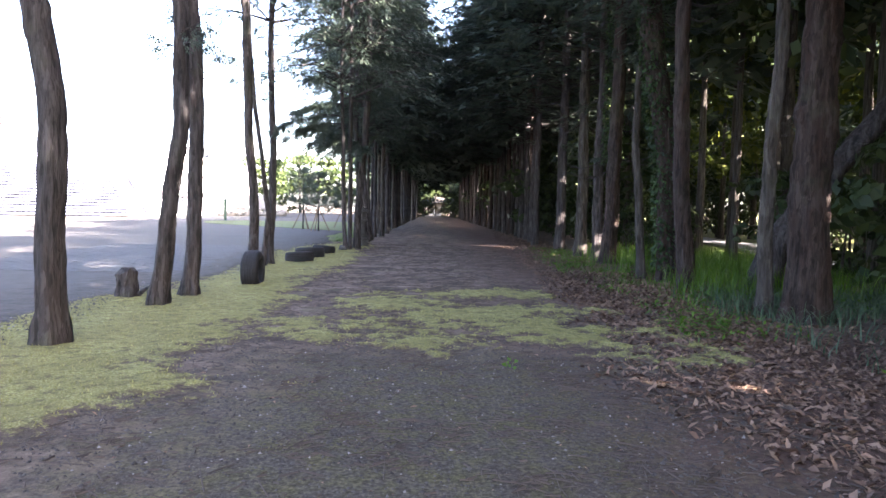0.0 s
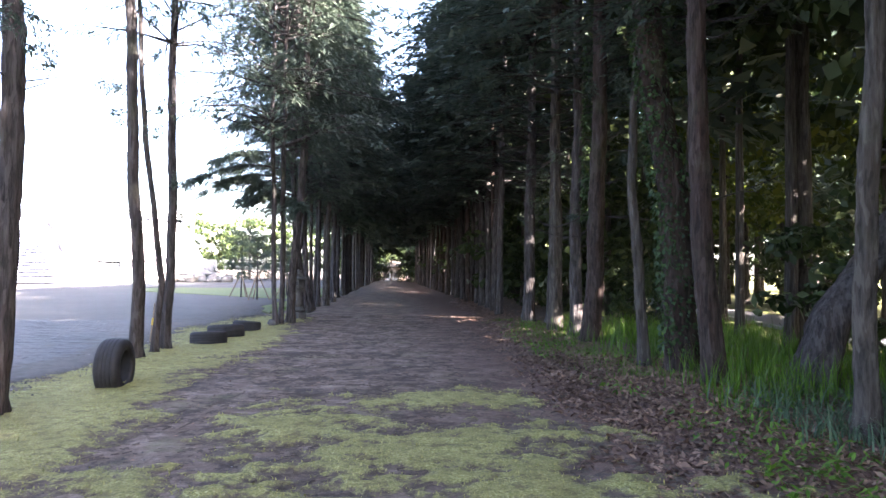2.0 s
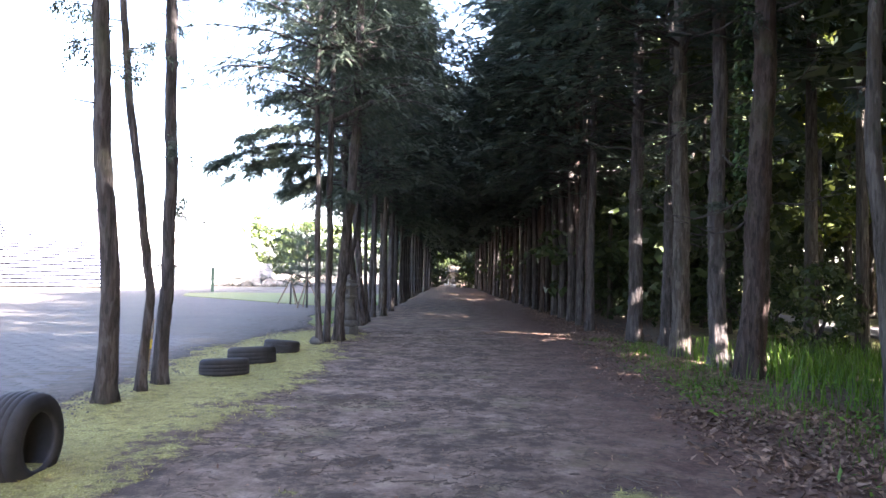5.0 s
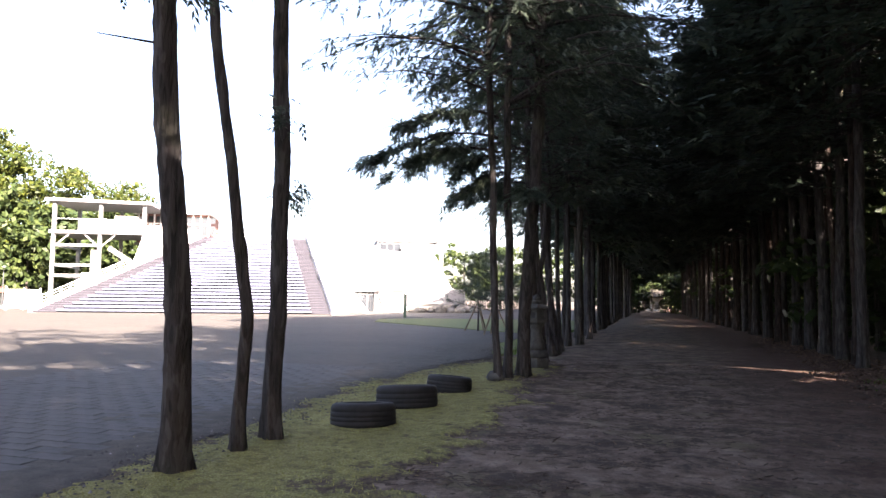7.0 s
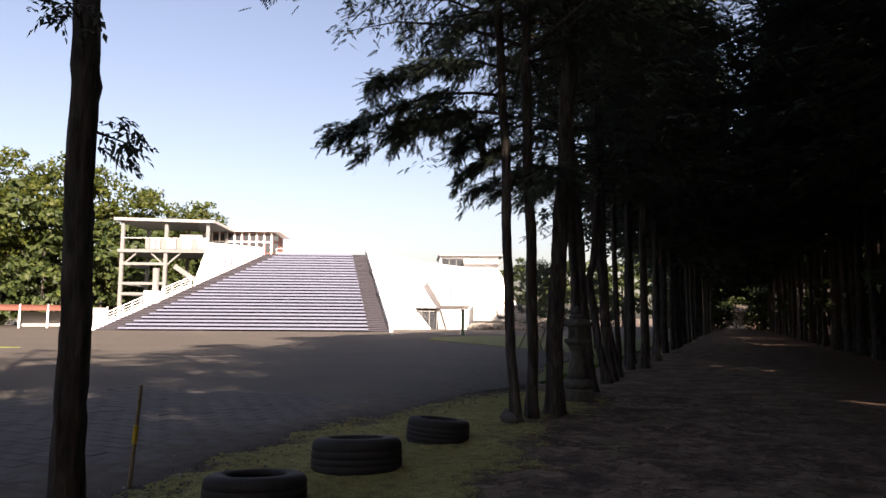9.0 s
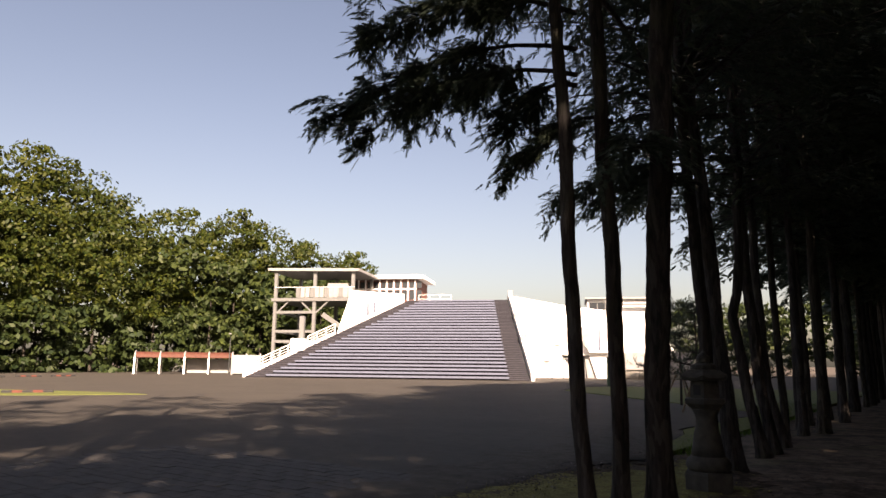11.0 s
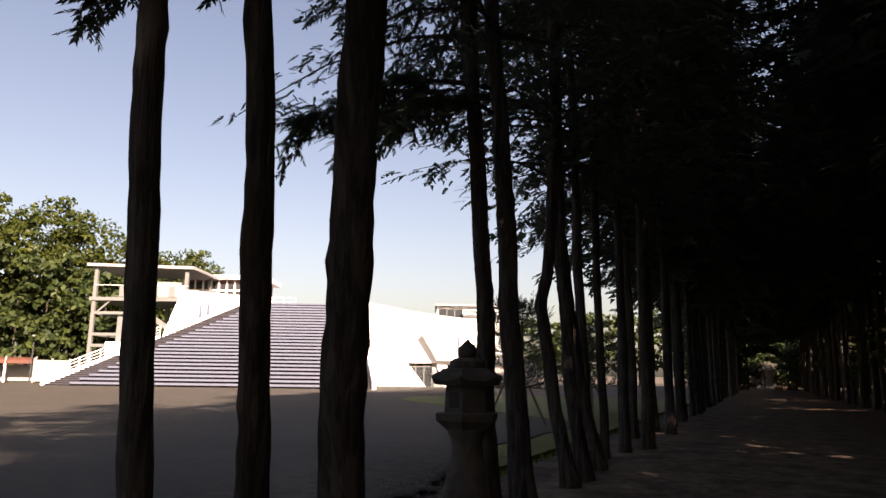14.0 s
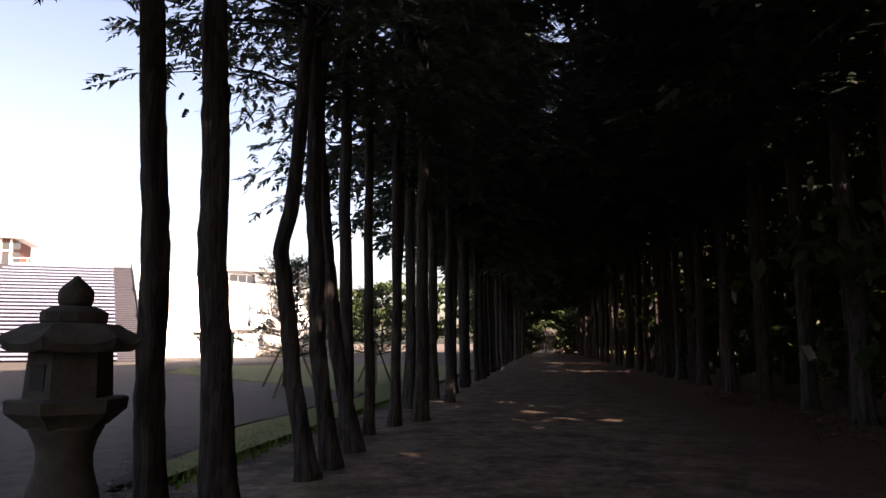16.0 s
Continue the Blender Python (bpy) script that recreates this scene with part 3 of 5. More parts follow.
def moss_mask(x, y):
    n1 = 0.8 * wobble(x, y, 0.9) + 0.6 * wobble(x + 7, y * 1.5, 2.3) + 0.5 * wobble(x, y * 1.6 + 5, 5.5) + 0.3 * wobble(x + 3, y * 1.4, 12.0)
    left = -2.45 + 0.16 * math.sin(y * 0.8) + (0.3 if y < 5.5 else 0)
    bank = min(left - x, x - (edge_x(y) + 0.2)) * 1.3 + 0.4 + 0.95 * n1
    if y > 24:
        bank -= (y - 24) * 0.6
    if y < 4.6:
        bank -= (4.6 - y) * 0.9
    d = math.hypot((x - 0.2) / 2.15, (y - 8.6 + 0.22 * x) / 2.1)
    band = (1 - d) * 1.2 + 1.35 * n1 - 0.3
    band = max(band, (1 - math.hypot((x - 0.9) / 0.95, (y - 10.9) / 0.75)) * 0.9 + 1.2 * n1 - 0.3)
    far = -0.85 + 1.2 * n1 - 0.10 * abs(y - 13) - 0.3 * abs(x)
    right = 0.5 - abs(x - 3.0 - 0.03 * y) * 0.9 - abs(y - 18) * 0.07 + 0.9 * n1
    return max(bank, band, far, right - 0.75)


def moss_sheet():
    h = 0.07
    xs, ys = np.arange(-5.6, 4.4, h), np.arange(1.0, 28, h)
    val = np.array([[moss_mask(x, y) for x in xs] for y in ys])
    nx = len(xs)
    X, Y = np.meshgrid(xs, ys)
    lump = np.array([[wobble(x, y, 4.0) * 0.5 + wobble(x, y, 11.0) * 0.35 for x in xs] for y in ys])
    bank = np.clip((-2.3 - X) * 1.5, 0, 1)
    Z = np.minimum(val * 0.06, 0.028) + 0.012 * lump * (val > 0) - 0.03 * bank * np.clip(val, 0, 1) - 0.002
    v = np.stack([X, Y, Z], 2).reshape(-1, 3)
    i, j = np.meshgrid(np.arange(nx - 1), np.arange(len(ys) - 1))
    b = (j * nx + i).ravel()
    keep = (np.maximum.reduce([val[:-1, :-1], val[1:, :-1], val[:-1, 1:], val[1:, 1:]]) > -0.25).ravel()
    f = np.stack([b, b + 1, b + nx + 1, b + nx], 1)[keep]
    me = mesh_of("moss", v, f, MOSS, True)
    me.attributes.new("cover", "FLOAT", "POINT").data.foreach_set("value", np.clip(val * 0.9 + 0.1, 0, 1).astype(np.float32).ravel())
    tagged(new("moss", me), "soft yellow-green moss in patches over the earth", "moss", kind="stuff")
    return xs, ys, val, Z


MX, MY, MV, MZ = moss_sheet()


def edge_soil():
    """Soil washed over the ragged edge of the paving in lobes."""
    h = 0.06
    xs, ys = np.arange(-7.6, -3.6, h), np.arange(2.0, 31, h)
    v = []
    for y in ys:
        for x in xs:
            d = x - edge_x(y)
            n = 0.9 * wobble(x, y, 0.7) + 0.7 * wobble(x + 4, y, 1.9) + 0.5 * wobble(x, y + 3, 5.0) + 0.35 * wobble(x, y, 12.0)
            m = min(1.15 + d, -0.05 - d) * 0.9 + 0.8 * n - 0.1 + 0.3 * min(0, -d)
            v.append((x, y, 0.014 + 0.014 * max(-2.0, min(1.0, m)) - 0.06 * max(0, min(1, d * 1.5)) + 0.004 * wobble(x, y, 9.0)))
    nx = len(xs)
    i, j = np.meshgrid(np.arange(nx - 1), np.arange(len(ys) - 1))
    b = (j * nx + i).ravel()
    f = np.stack([b, b + 1, b + nx + 1, b + nx], 1)
    z = np.array(v)[:, 2]
    f = f[z[f].max(1) > 0.0]
    tagged(new("edge_soil", mesh_of("edge_soil", v, f, DIRT, True)), "dark soil washed over the edge of the paving", "soil", kind="stuff")


edge_soil()


# ---- the stepped hall across the square ----
STAIR_O = Vector((-26.7, 64.6, 0))
AX_U, AX_V = Vector((-0.906, -0.423, 0)), Vector((-0.423, 0.906, 0))
HALL = Matrix((( AX_U.x, AX_V.x, 0, STAIR_O.x), (AX_U.y, AX_V.y, 0, STAIR_O.y), (0, 0, 1, 0), (0, 0, 0, 1)))
# in the hall's own axes x runs along the front to the west, y into the building
NB, TOP, RUN = 26, 7.8, 15.0


def staircase():
    root = thing("grand_staircase", "broad grey bench steps between dark brown stair flights", "staircase", HALL)
    rise, run = TOP / NB, RUN / NB
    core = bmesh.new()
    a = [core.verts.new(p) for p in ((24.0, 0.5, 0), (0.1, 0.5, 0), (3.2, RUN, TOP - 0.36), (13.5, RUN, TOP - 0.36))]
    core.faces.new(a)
    part("core", core, CONC_SHADE, root)
    for i in range(NB):
        f0 = i / NB
        lo, hi = 1.7 + f0 * 2.9, 22.3 - f0 * 10.4
        z = (i + 1) * rise
        bm = bmesh.new()
        box(bm, (lo, i * run - 0.05, z - 0.16), (hi, (i + 1) * run + 0.12, z), 0.012)
        part("bench_step", bm, CONC, root)
        # recessed riser, coloured dark as the shadow under the slab's overhang
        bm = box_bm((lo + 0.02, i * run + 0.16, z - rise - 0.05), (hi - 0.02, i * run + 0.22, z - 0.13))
        part("riser", bm, CONC_SHADE, root)
    for i in range(2 * NB):
        f0 = i / (2 * NB)
        z = (i + 1) * rise / 2
        y0 = i * run / 2
        for x0, x1 in ((0.05 + f0 * 3.15, 1.66 + f0 * 2.9), (22.34 - f0 * 10.4, 24.15 - f0 * 10.6)):
            step_ob = part("stair_step", box_bm((x0, y0 - 0.03, z - 0.06), (x1, y0 + run / 2 + 0.06, z)), CONC_DARK, root)
            # riser below the nosing, its shade likewise in the colour
            part("stair_riser", box_bm((x0, y0 + 0.05, z - 0.17), (x1, y0 + 0.12, z - 0.06)), CONC_SHADE, step_ob)
    return root


staircase()


def along(f, dz=0.0, dx=0.0):
    """A point up the west edge of the staircase."""
    return Vector((24.25 - f * 10.6 + dx, f * RUN, f * TOP + dz))


def west_rail():
    root = thing("stair_railing", "white painted steel railing along the stair flight", "railing", HALL)
    for f0, f1 in ((0.0, 0.27), (0.335, 0.50)):
        n = 7 if f0 == 0 else 4
        for i in range(n):
            f = f0 + (f1 - f0) * i / (n - 1)
            part("post", rod(bmesh.new(), along(f, -0.1), along(f, 1.05), 0.035), WHITE, root)
        for h in (0.25, 0.55, 0.8, 1.05):
            part("rail", rod(bmesh.new(), along(f0, h), along(f1, h), 0.04 if h > 1 else 0.025), WHITE, root)
    bm = bmesh.new()
    prism(bm, [along(0), along(0.5), along(0.5, 0.28), along(0, 0.28)], (0.2, 0, 0))
    part("kerb", bm, WHITE, root)
    box_root = thing("landing_box", "white painted box on the stair landing", "box", HALL)
    p = along(0.30)
    part("body", box_bm((p.x - 0.3, p.y - 0.4, p.z), (p.x + 0.9, p.y + 0.5, p.z + 1.1), 0.03), WHITE, box_root)
    part("column", box_bm((p.x + 0.1, p.y + 0.6, 0), (p.x + 0.55, p.y + 1.0, p.z + 3.2), 0.02), STEEL, box_root)


west_rail()


def hall():
    root = thing("white_hall", "white rendered hall with sloping walls", "building", HALL)
    bm = bmesh.new()
    prism(bm, [along(0.53, -0.2), along(0.62, 3.5), along(0.97, 0.9), along(0.97, -0.3)], (0.35, 0, 0))
    part("west_parapet", bm, WHITE, root)
    for f, s in ((0.70, 0.4), (0.745, 0.32)):
        part("niche", box_bm(along(f, 0.5, -0.03), along(f + 0.02, 0.5 + 1.3 * s * 2, -0.01) + Vector((0.03, 0, 0))), CONC, root)
    # stepped parapet down the east side of the stairs
    for i in range(6):
        f0, f1 = i / 6, (i + 1) / 6
        bm = bmesh.new()
        prism(bm, [(3.15 * f0 - 0.35, RUN * f0, 0), (3.15 * f1 - 0.35, RUN * f1, 0), (3.15 * f1 - 0.35, RUN * f1, TOP * f1 + 0.62), (3.15 * f0 - 0.35, RUN * f0, TOP * f0 + 0.62)], (0.3, 0, 0))
        part("east_parapet", bm, WHITE, root)
    # piers, cheeks, terrace and rear block use white with shade in its colour
    for f in (0.36, 0.66, 0.985):
        part("pier", box_bm((3.15 * f - 0.5, RUN * f - 0.15, TOP * f), (3.15 * f - 0.02, RUN * f + 0.3, TOP * f + 1.1), 0.02), SHADED_WHITE, root)
    # front wall, in panels round the doorway
    y = RUN
    walls = [[(3.2, y, 0), (3.2, y, 8.3), (-2.1, y, 7.3), (-1.4, y, 0)],
             [(-1.4, y, 0), (-2.1, y, 7.3), (-4.9, y, 6.9), (-4.9, y, 2.25), (-2.1, y, 2.25), (-3.9, y, 0)],
             [(-4.9, y, 2.25), (-4.9, y, 6.9), (-11.2, y, 6.2), (-13.0, y, 2.7), (-14.6, y, 2.3), (-14.6, y, 0), (-5.6, y, 0)]]
    for w in walls:
        bm = bmesh.new()
        prism(bm, w, (0, 0.5, 0))
        part("wall", bm, WHITE, root)
    bm = bmesh.new()
    prism(bm, [(-4.9, y - 0.7, 2.5), (-8.1, y - 0.7, 2.5), (-8.1, y - 0.7, 4.9), (-4.9, y - 0.7, 4.9)], (0, 0.7, 0))
    part("bay", bm, WHITE, root)
    for x in (-5.9, -7.0):
        part("bay_slot", box_bm((x - 0.09, y - 0.75, 2.7), (x + 0.09, y - 0.69, 4.8)), CONC, root)
    bm = bmesh.new()
    prism(bm, [(-3.4, y - 0.9, 5.0), (-4.9, y - 0.72, 4.9), (-4.9, y - 0.72, 2.5)], (0, 0.9, 0))
    part("bay_cheek", bm, SHADED_WHITE, root)
    door = part("entrance", box_bm((-2.2, y + 0.55, 0), (-5.7, y + 0.65, 2.3)), GLASS, root, "dark glazed entrance")
    for x in (-2.9, -3.7, -4.5):
        part("door_frame", box_bm((x - 0.05, y + 0.42, 0), (x + 0.05, y + 0.54, 2.25)), STEEL, door)
    part("door_frame", box_bm((-2.3, y + 0.42, 1.85), (-5.4, y + 0.53, 1.95)), STEEL, door)
    bm = bmesh.new()
    prism(bm, [(-4.7, y + 0.3, 0), (-5.75, y + 0.3, 0), (-5.0, y + 0.3, 2.25), (-4.45, y + 0.3, 2.25)], (0, 0.12, 0))
    part("entrance_cheek", bm, SHADED_WHITE, root)
    part("low_wing", box_bm((-8.3, y - 0.9, 0.9), (-14.4, y - 0.02, 2.55), 0.02), SHADED_WHITE, root)
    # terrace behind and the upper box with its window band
    part("terrace", box_bm((16.2, y + 0.52, 0), (3.25, y + 26, TOP - 0.05)), SHADED_WHITE, root)
    part("rear_block", box_bm((3.2, y + 0.55, 0), (-10.5, y + 20, 5.9)), SHADED_WHITE, root)
    part("upper_box", box_bm((-4.9, y + 2.5, 5.92), (-11.4, y + 9, 8.0)), WHITE, root)
    win = part("upper_window", box_bm((-5.1, y + 2.42, 6.9), (-7.5, y + 2.48, 7.7)), GLASS, root, "dark window band")
    for x in (-5.1, -5.9, -6.7, -7.5):
        part("mullion", box_bm((x - 0.04, y + 2.36, 6.85), (x + 0.04, y + 2.41, 7.75)), STEEL, win)
    part("upper_roof", box_bm((-4.7, y + 2.0, 8.02), (-12.0, y + 9.5, 8.2)), SHADED_WHITE, root)
    part("frame_column", box_bm((-11.9, y + 1.6, 0), (-12.3, y + 2.0, 7.5)), STEEL, root)
    part("frame_beam", box_bm((-7.6, y + 1.62, 7.3), (-12.3, y + 1.98, 7.55)), STEEL, root)
    # rail along the head of the stairs
    for i in range(4):
        x = 9.6 + i * 1.2
        part("roof_post", rod(bmesh.new(), (x, y + 3, TOP - 0.06), (x, y + 3, TOP + 0.9), 0.03), WHITE, root)
    for h in (0.45, 0.9):
        part("roof_rail", rod(bmesh.new(), (9.6, y + 3, TOP + h), (13.2, y + 3, TOP + h), 0.025), WHITE, root)


hall()


def pavilion():
    root = thing("stair_pavilion", "white steel frame pavilion with flat roof and open deck", "building", HALL)
    y = 16.3
    bm = bmesh.new()
    prism(bm, [(30.0, y - 0.6, 11.35), (19.4, y - 0.6, 11.15), (19.4, y - 0.6, 11.45), (30.0, y - 0.6, 11.65)], (0, 8.5, 0))
    part("roof", bm, SHADED_WHITE, root)
    for x in (29.2, 24.6, 20.2):
        for yy in (y, y + 7):
            part("column", box_bm((x - 0.17, yy - 0.17, 0), (x + 0.17, yy + 0.17, 11.3), 0.01), STEEL, root)
    part("deck", box_bm((29.6, y - 0.3, 7.95), (19.9, y + 7.5, 8.3)), STEEL, root)
    for z in (6.6, 4.5, 3.4):
        part("beam", box_bm((29.2, y - 0.12, z), (24.6, y + 0.12, z + 0.28)), STEEL, root)
        part("beam", box_bm((29.05, y, z), (29.35, y + 7, z + 0.28)), STEEL, root)
    for x, s in ((29.2, -1), (24.6, 1), (24.6, -1)):
        part("brace", beam(bmesh.new(), (x, y, 6.5), (x + s * 1.6, y, 7.95), 0.16), STEEL, root)
    part("ramp", beam(bmesh.new(), (24.0, y + 1, 6.6), (20.0, y + 1, 4.0), 0.16, 0.5), STEEL, root)
    part("machine_room", box_bm((23.6, y + 1.2, 8.32), (21.2, y + 3.5, 10.1), 0.03), SHADED_WHITE, root)
    for i in range(12):
        x = 26.5 - i * 0.55
        part("panel", box_bm((x - 0.25, y - 0.24, 8.35), (x + 0.23, y - 0.18, 9.45)), SHADED_WHITE if i % 3 else STEEL, root)
    part("handrail", rod(bmesh.new(), (29.2, y - 0.2, 9.5), (20.0, y - 0.2, 9.5), 0.03), WHITE, root)
    house = thing("upper_house", "brown upper storey with white framed windows and flat white roof", "building", HALL)
    yy = 24.3
    part("wall", box_bm((23.2, yy, 7.8), (14.9, yy + 6, 11.2)), BROWN, house)
    part("floor_slab", box_bm((23.4, yy - 0.2, 7.5), (14.8, yy + 6.2, 7.78)), STEEL, house)
    for x in (22.8, 19.5):
        for q in (yy + 0.3, yy + 5.6):
            part("column", box_bm((x - 0.2, q - 0.2, 0), (x + 0.2, q + 0.2, 7.48)), STEEL, house)
    part("roof", box_bm((23.8, yy - 0.8, 11.25), (14.0, yy + 6.6, 11.7), 0.03), WHITE, house)
    for i in range(10):
        x = 23.0 - i * 0.88
        part("window_post", box_bm((x - 0.08, yy - 0.12, 8.0), (x + 0.08, yy - 0.03, 11.2)), WHITE, house)
        w = part("window", box_bm((x - 0.2, yy - 0.06, 10.2), (x - 0.8, yy - 0.02, 10.95)), GLASS, house)
        part("window", box_bm((x - 0.2, yy - 0.06, 8.8), (x - 0.8, yy - 0.02, 9.9)), GLASS, house)
    part("sill_rail", box_bm((23.2, yy - 0.14, 10.0), (14.9, yy - 0.04, 10.14)), WHITE, house)


pavilion()


# ---- things about the square ----
def lamp_post(x, y, h, turn):
    root = thing("street_lamp", "slim dark steel lamp post with flat head", "lamp", pose(x, y, 0, 0, 0, turn), "lamp posts")
    part("pole", rod(bmesh.new(), (0, 0, 0), (0, 0, h), 0.06, 0.045, 10), DARKMETAL, root)
    part("arm", beam(bmesh.new(), (0, 0, h - 0.06), (0.55, 0, h), 0.05), DARKMETAL, root)
    part("lamp_head", box_bm((0.25, -0.13, h - 0.02), (0.85, 0.13, h + 0.10), 0.03), STEEL, root)


_p = HALL @ Vector((-2.4, 12.5, 0))
lamp_post(_p.x, _p.y, 3.1, 200)
lamp_post(-58.6, 60.2, 4.0, -40)


def sign_post(x, y):
    root = thing("sign_post", "dark green square wayside post", "post", pose(x, y, 0, 0, 0, 25))
    part("post", box_bm((-0.11, -0.11, 0), (0.11, 0.11, 1.75), 0.015), GREENPOST, root)
    part("cap", box_bm((-0.13, -0.13, 1.75), (0.13, 0.13, 1.82), 0.02), DARKMETAL, root)


sign_post(-17.6, 58.2)


RUST = plain("rusted_sheet", (0.085, 0.03, 0.02), 0.7, 0, 0.35, 4)


def bike_shelter(x, y, turn):
    root = thing("bicycle_shelter", "open shelter with curved rusty red roof on white posts", "shelter", pose(x, y, 0, 0, 0, turn))
    # the hoop: up the front post, over the bend and back to the low rear
    arc = [(0.0, 1.66), (0.03, 1.82), (0.12, 1.96), (0.32, 2.10), (0.62, 2.18), (1.1, 2.20), (1.6, 2.14), (2.1, 2.04)]
    for k in range(5):
        xx = k * 2.3
        part("post", box_bm((xx - 0.08, -0.08, 0), (xx + 0.08, 0.08, 1.68), 0.01), WHITE, root)
        part("rear_post", box_bm((xx - 0.05, 2.02, 0), (xx + 0.05, 2.12, 2.0), 0.01), SHADED_WHITE, root)
        bm = bmesh.new()
        for (y0, z0), (y1, z1) in zip(arc, arc[1:]):
            beam(bm, (xx, y0 - 0.03, z0 + 0.03), (xx, y1 - 0.03, z1 + 0.03), 0.13)
        part("rib", bm, SHADED_WHITE, root)
    for k in range(4):
        bm = bmesh.new()
        prism(bm, [(k * 2.3 + 0.07, q, z) for q, z in arc] + [(k * 2.3 + 0.07, q + 0.03, z - 0.05) for q, z in arc[::-1]], (2.16, 0, 0))
        part("roof_panel", bm, RUST, root)
    part("back_wall", box_bm((4.7, 2.14, 0.1), (9.2, 2.2, 1.5)), SHADED_WHITE, root)


bike_shelter(-64.6, 53.6, 52)


def bicycle(x, y, turn):
    root = thing("bicycle", "bicycle parked under the shelter", "bicycle", pose(x, y, 0, 0, 0, turn))
    for xx in (-0.5, 0.5):
        bm = bmesh.new()
        for i in range(20):
            a, b = i / 20 * 6.2832, (i + 1) / 20 * 6.2832
            rod(bm, (xx + 0.32 * math.cos(a), 0, 0.34 + 0.32 * math.sin(a)), (xx + 0.32 * math.cos(b), 0, 0.34 + 0.32 * math.sin(b)), 0.02, None, 5)
        part("wheel", bm, BLACK, root)
    bm = bmesh.new()
    for p, q in (((-0.5, 0, 0.34), (-0.12, 0, 0.85)), ((-0.5, 0, 0.34), (0.0, 0, 0.3)), ((0, 0, 0.3), (-0.15, 0, 0.95)), ((0, 0, 0.3), (0.4, 0, 0.85)), ((-0.12, 0, 0.8), (0.4, 0, 0.85)), ((0.4, 0, 0.95), (0.5, 0, 0.34))):
        rod(bm, p, q, 0.018, None, 6)
    part("frame", bm, STEEL, root)
    part("saddle", box_bm((-0.28, -0.07, 0.95), (-0.03, 0.07, 1.02), 0.02), BLACK, root)
    part("handlebar", rod(bmesh.new(), (0.4, -0.25, 1.02), (0.4, 0.25, 1.02), 0.014, None, 6), STEEL, root)


bicycle(-62.8, 57.2, 40)


def gate_fence():
    root = thing("gate_fence", "pale panel gate between white posts", "gate", pose(-57.6, 59.8, 0, 0, 0, 48))
    for i in range(2):
        part("panel", box_bm((i * 1.35 + 0.08, -0.04, 0.12), (i * 1.35 + 1.27, 0.04, 1.95), 0.01), SHADED_WHITE, root)
    for i in range(3):
        part("post", box_bm((i * 1.35 - 0.08, -0.08, 0), (i * 1.35 + 0.08, 0.08, 2.1), 0.01), SHADED_WHITE, root)


gate_fence()


def wheel_stop(x, y, turn):
    root = thing("wheel_stop", "black and dull red rubber parking stop on the paving", "parking stop", pose(x, y, 0.012, 0, 0, turn), "parking stops")
    for i in range(5):
        part("block", box_bm((i * 0.36, -0.08, 0), (i * 0.36 + 0.355, 0.08, 0.12), 0.02), BRICKRED if i % 2 else BLACK, root)


for i in range(3):
    wheel_stop(-30.3 - 0.6 * i, 28.2 - 2.3 * i, 60)
for i in range(3):
    wheel_stop(-57.3, 42.5 - 2.6 * i, 80)


def rock_bank():
    rng = np.random.default_rng(5)
    for i in range(46):
        p = HALL @ Vector((rng.uniform(-15.5, -8.2), rng.uniform(12.4, 14.0), 0))
        s = rng.uniform(0.35, 0.75)
        rock(p.x, p.y, s * 0.25 + rng.uniform(0, 0.35), s, i, "rock", "rough grey stones banked against the hall", "rock", "bank stones")


def rock(x, y, z, s, seed, name, label, category, group="", mat=None):
    rng = np.random.default_rng(seed + 70)
    bm = bmesh.new()
    bmesh.ops.create_icosphere(bm, subdivisions=2, radius=s)
    for v in bm.verts:
        k = 1 + 0.28 * noise.noise(v.co * (1.6 / s) + Vector((seed * 3.1, 0, 0)))
        v.co = Vector((v.co.x * k, v.co.y * k * 0.85, v.co.z * k * 0.68))
    ob = new(name, bm_mesh(name, bm, mat or ROCK, True))
    ob.matrix_basis = pose(x, y, z, 0, 0, rng.uniform(0, 360))
    return tagged(ob, label, category, group)


rock_bank()


# ---- things on the moss bank ----
def tyre_mesh(rad=0.34, w=0.21):
    prof = [(0.58, -0.40), (0.60, -0.5), (0.72, -0.52), (0.88, -0.50), (0.955, -0.44), (0.985, -0.36), (0.988, -0.26), (0.972, -0.25), (0.972, -0.235), (0.992, -0.225),
            (0.996, -0.09), (0.980, -0.08), (0.980, -0.065), (0.998, -0.055), (0.998, 0.055), (0.980, 0.065), (0.980, 0.08), (0.996, 0.09), (0.992, 0.225), (0.972, 0.235), (0.972, 0.25), (0.988, 0.26), (0.985, 0.36), (0.955, 0.44),
            (0.88, 0.50), (0.72, 0.52), (0.60, 0.5), (0.58, 0.40), (0.62, 0.38), (0.84, 0.42), (0.93, 0.34), (0.93, -0.34), (0.84, -0.42), (0.62, -0.38)]
    n, k = 64, len(prof)
    v = []
    for i in range(n):
        a = 2 * math.pi * i / n
        for j, (r, z) in enumerate(prof):
            rr = r * rad
            if (4 <= j <= 6 or 21 <= j <= 23) and i % 2:
                rr -= 0.005
            v.append((rr * math.cos(a), rr * math.sin(a), z * w))
    f = [(i * k + j, ((i + 1) % n) * k + j, ((i + 1) % n) * k + (j + 1) % k, i * k + (j + 1) % k) for i in range(n) for j in range(k)]
    return mesh_of("tyre", v, f, RUBBER, True)


TYRE = tyre_mesh()


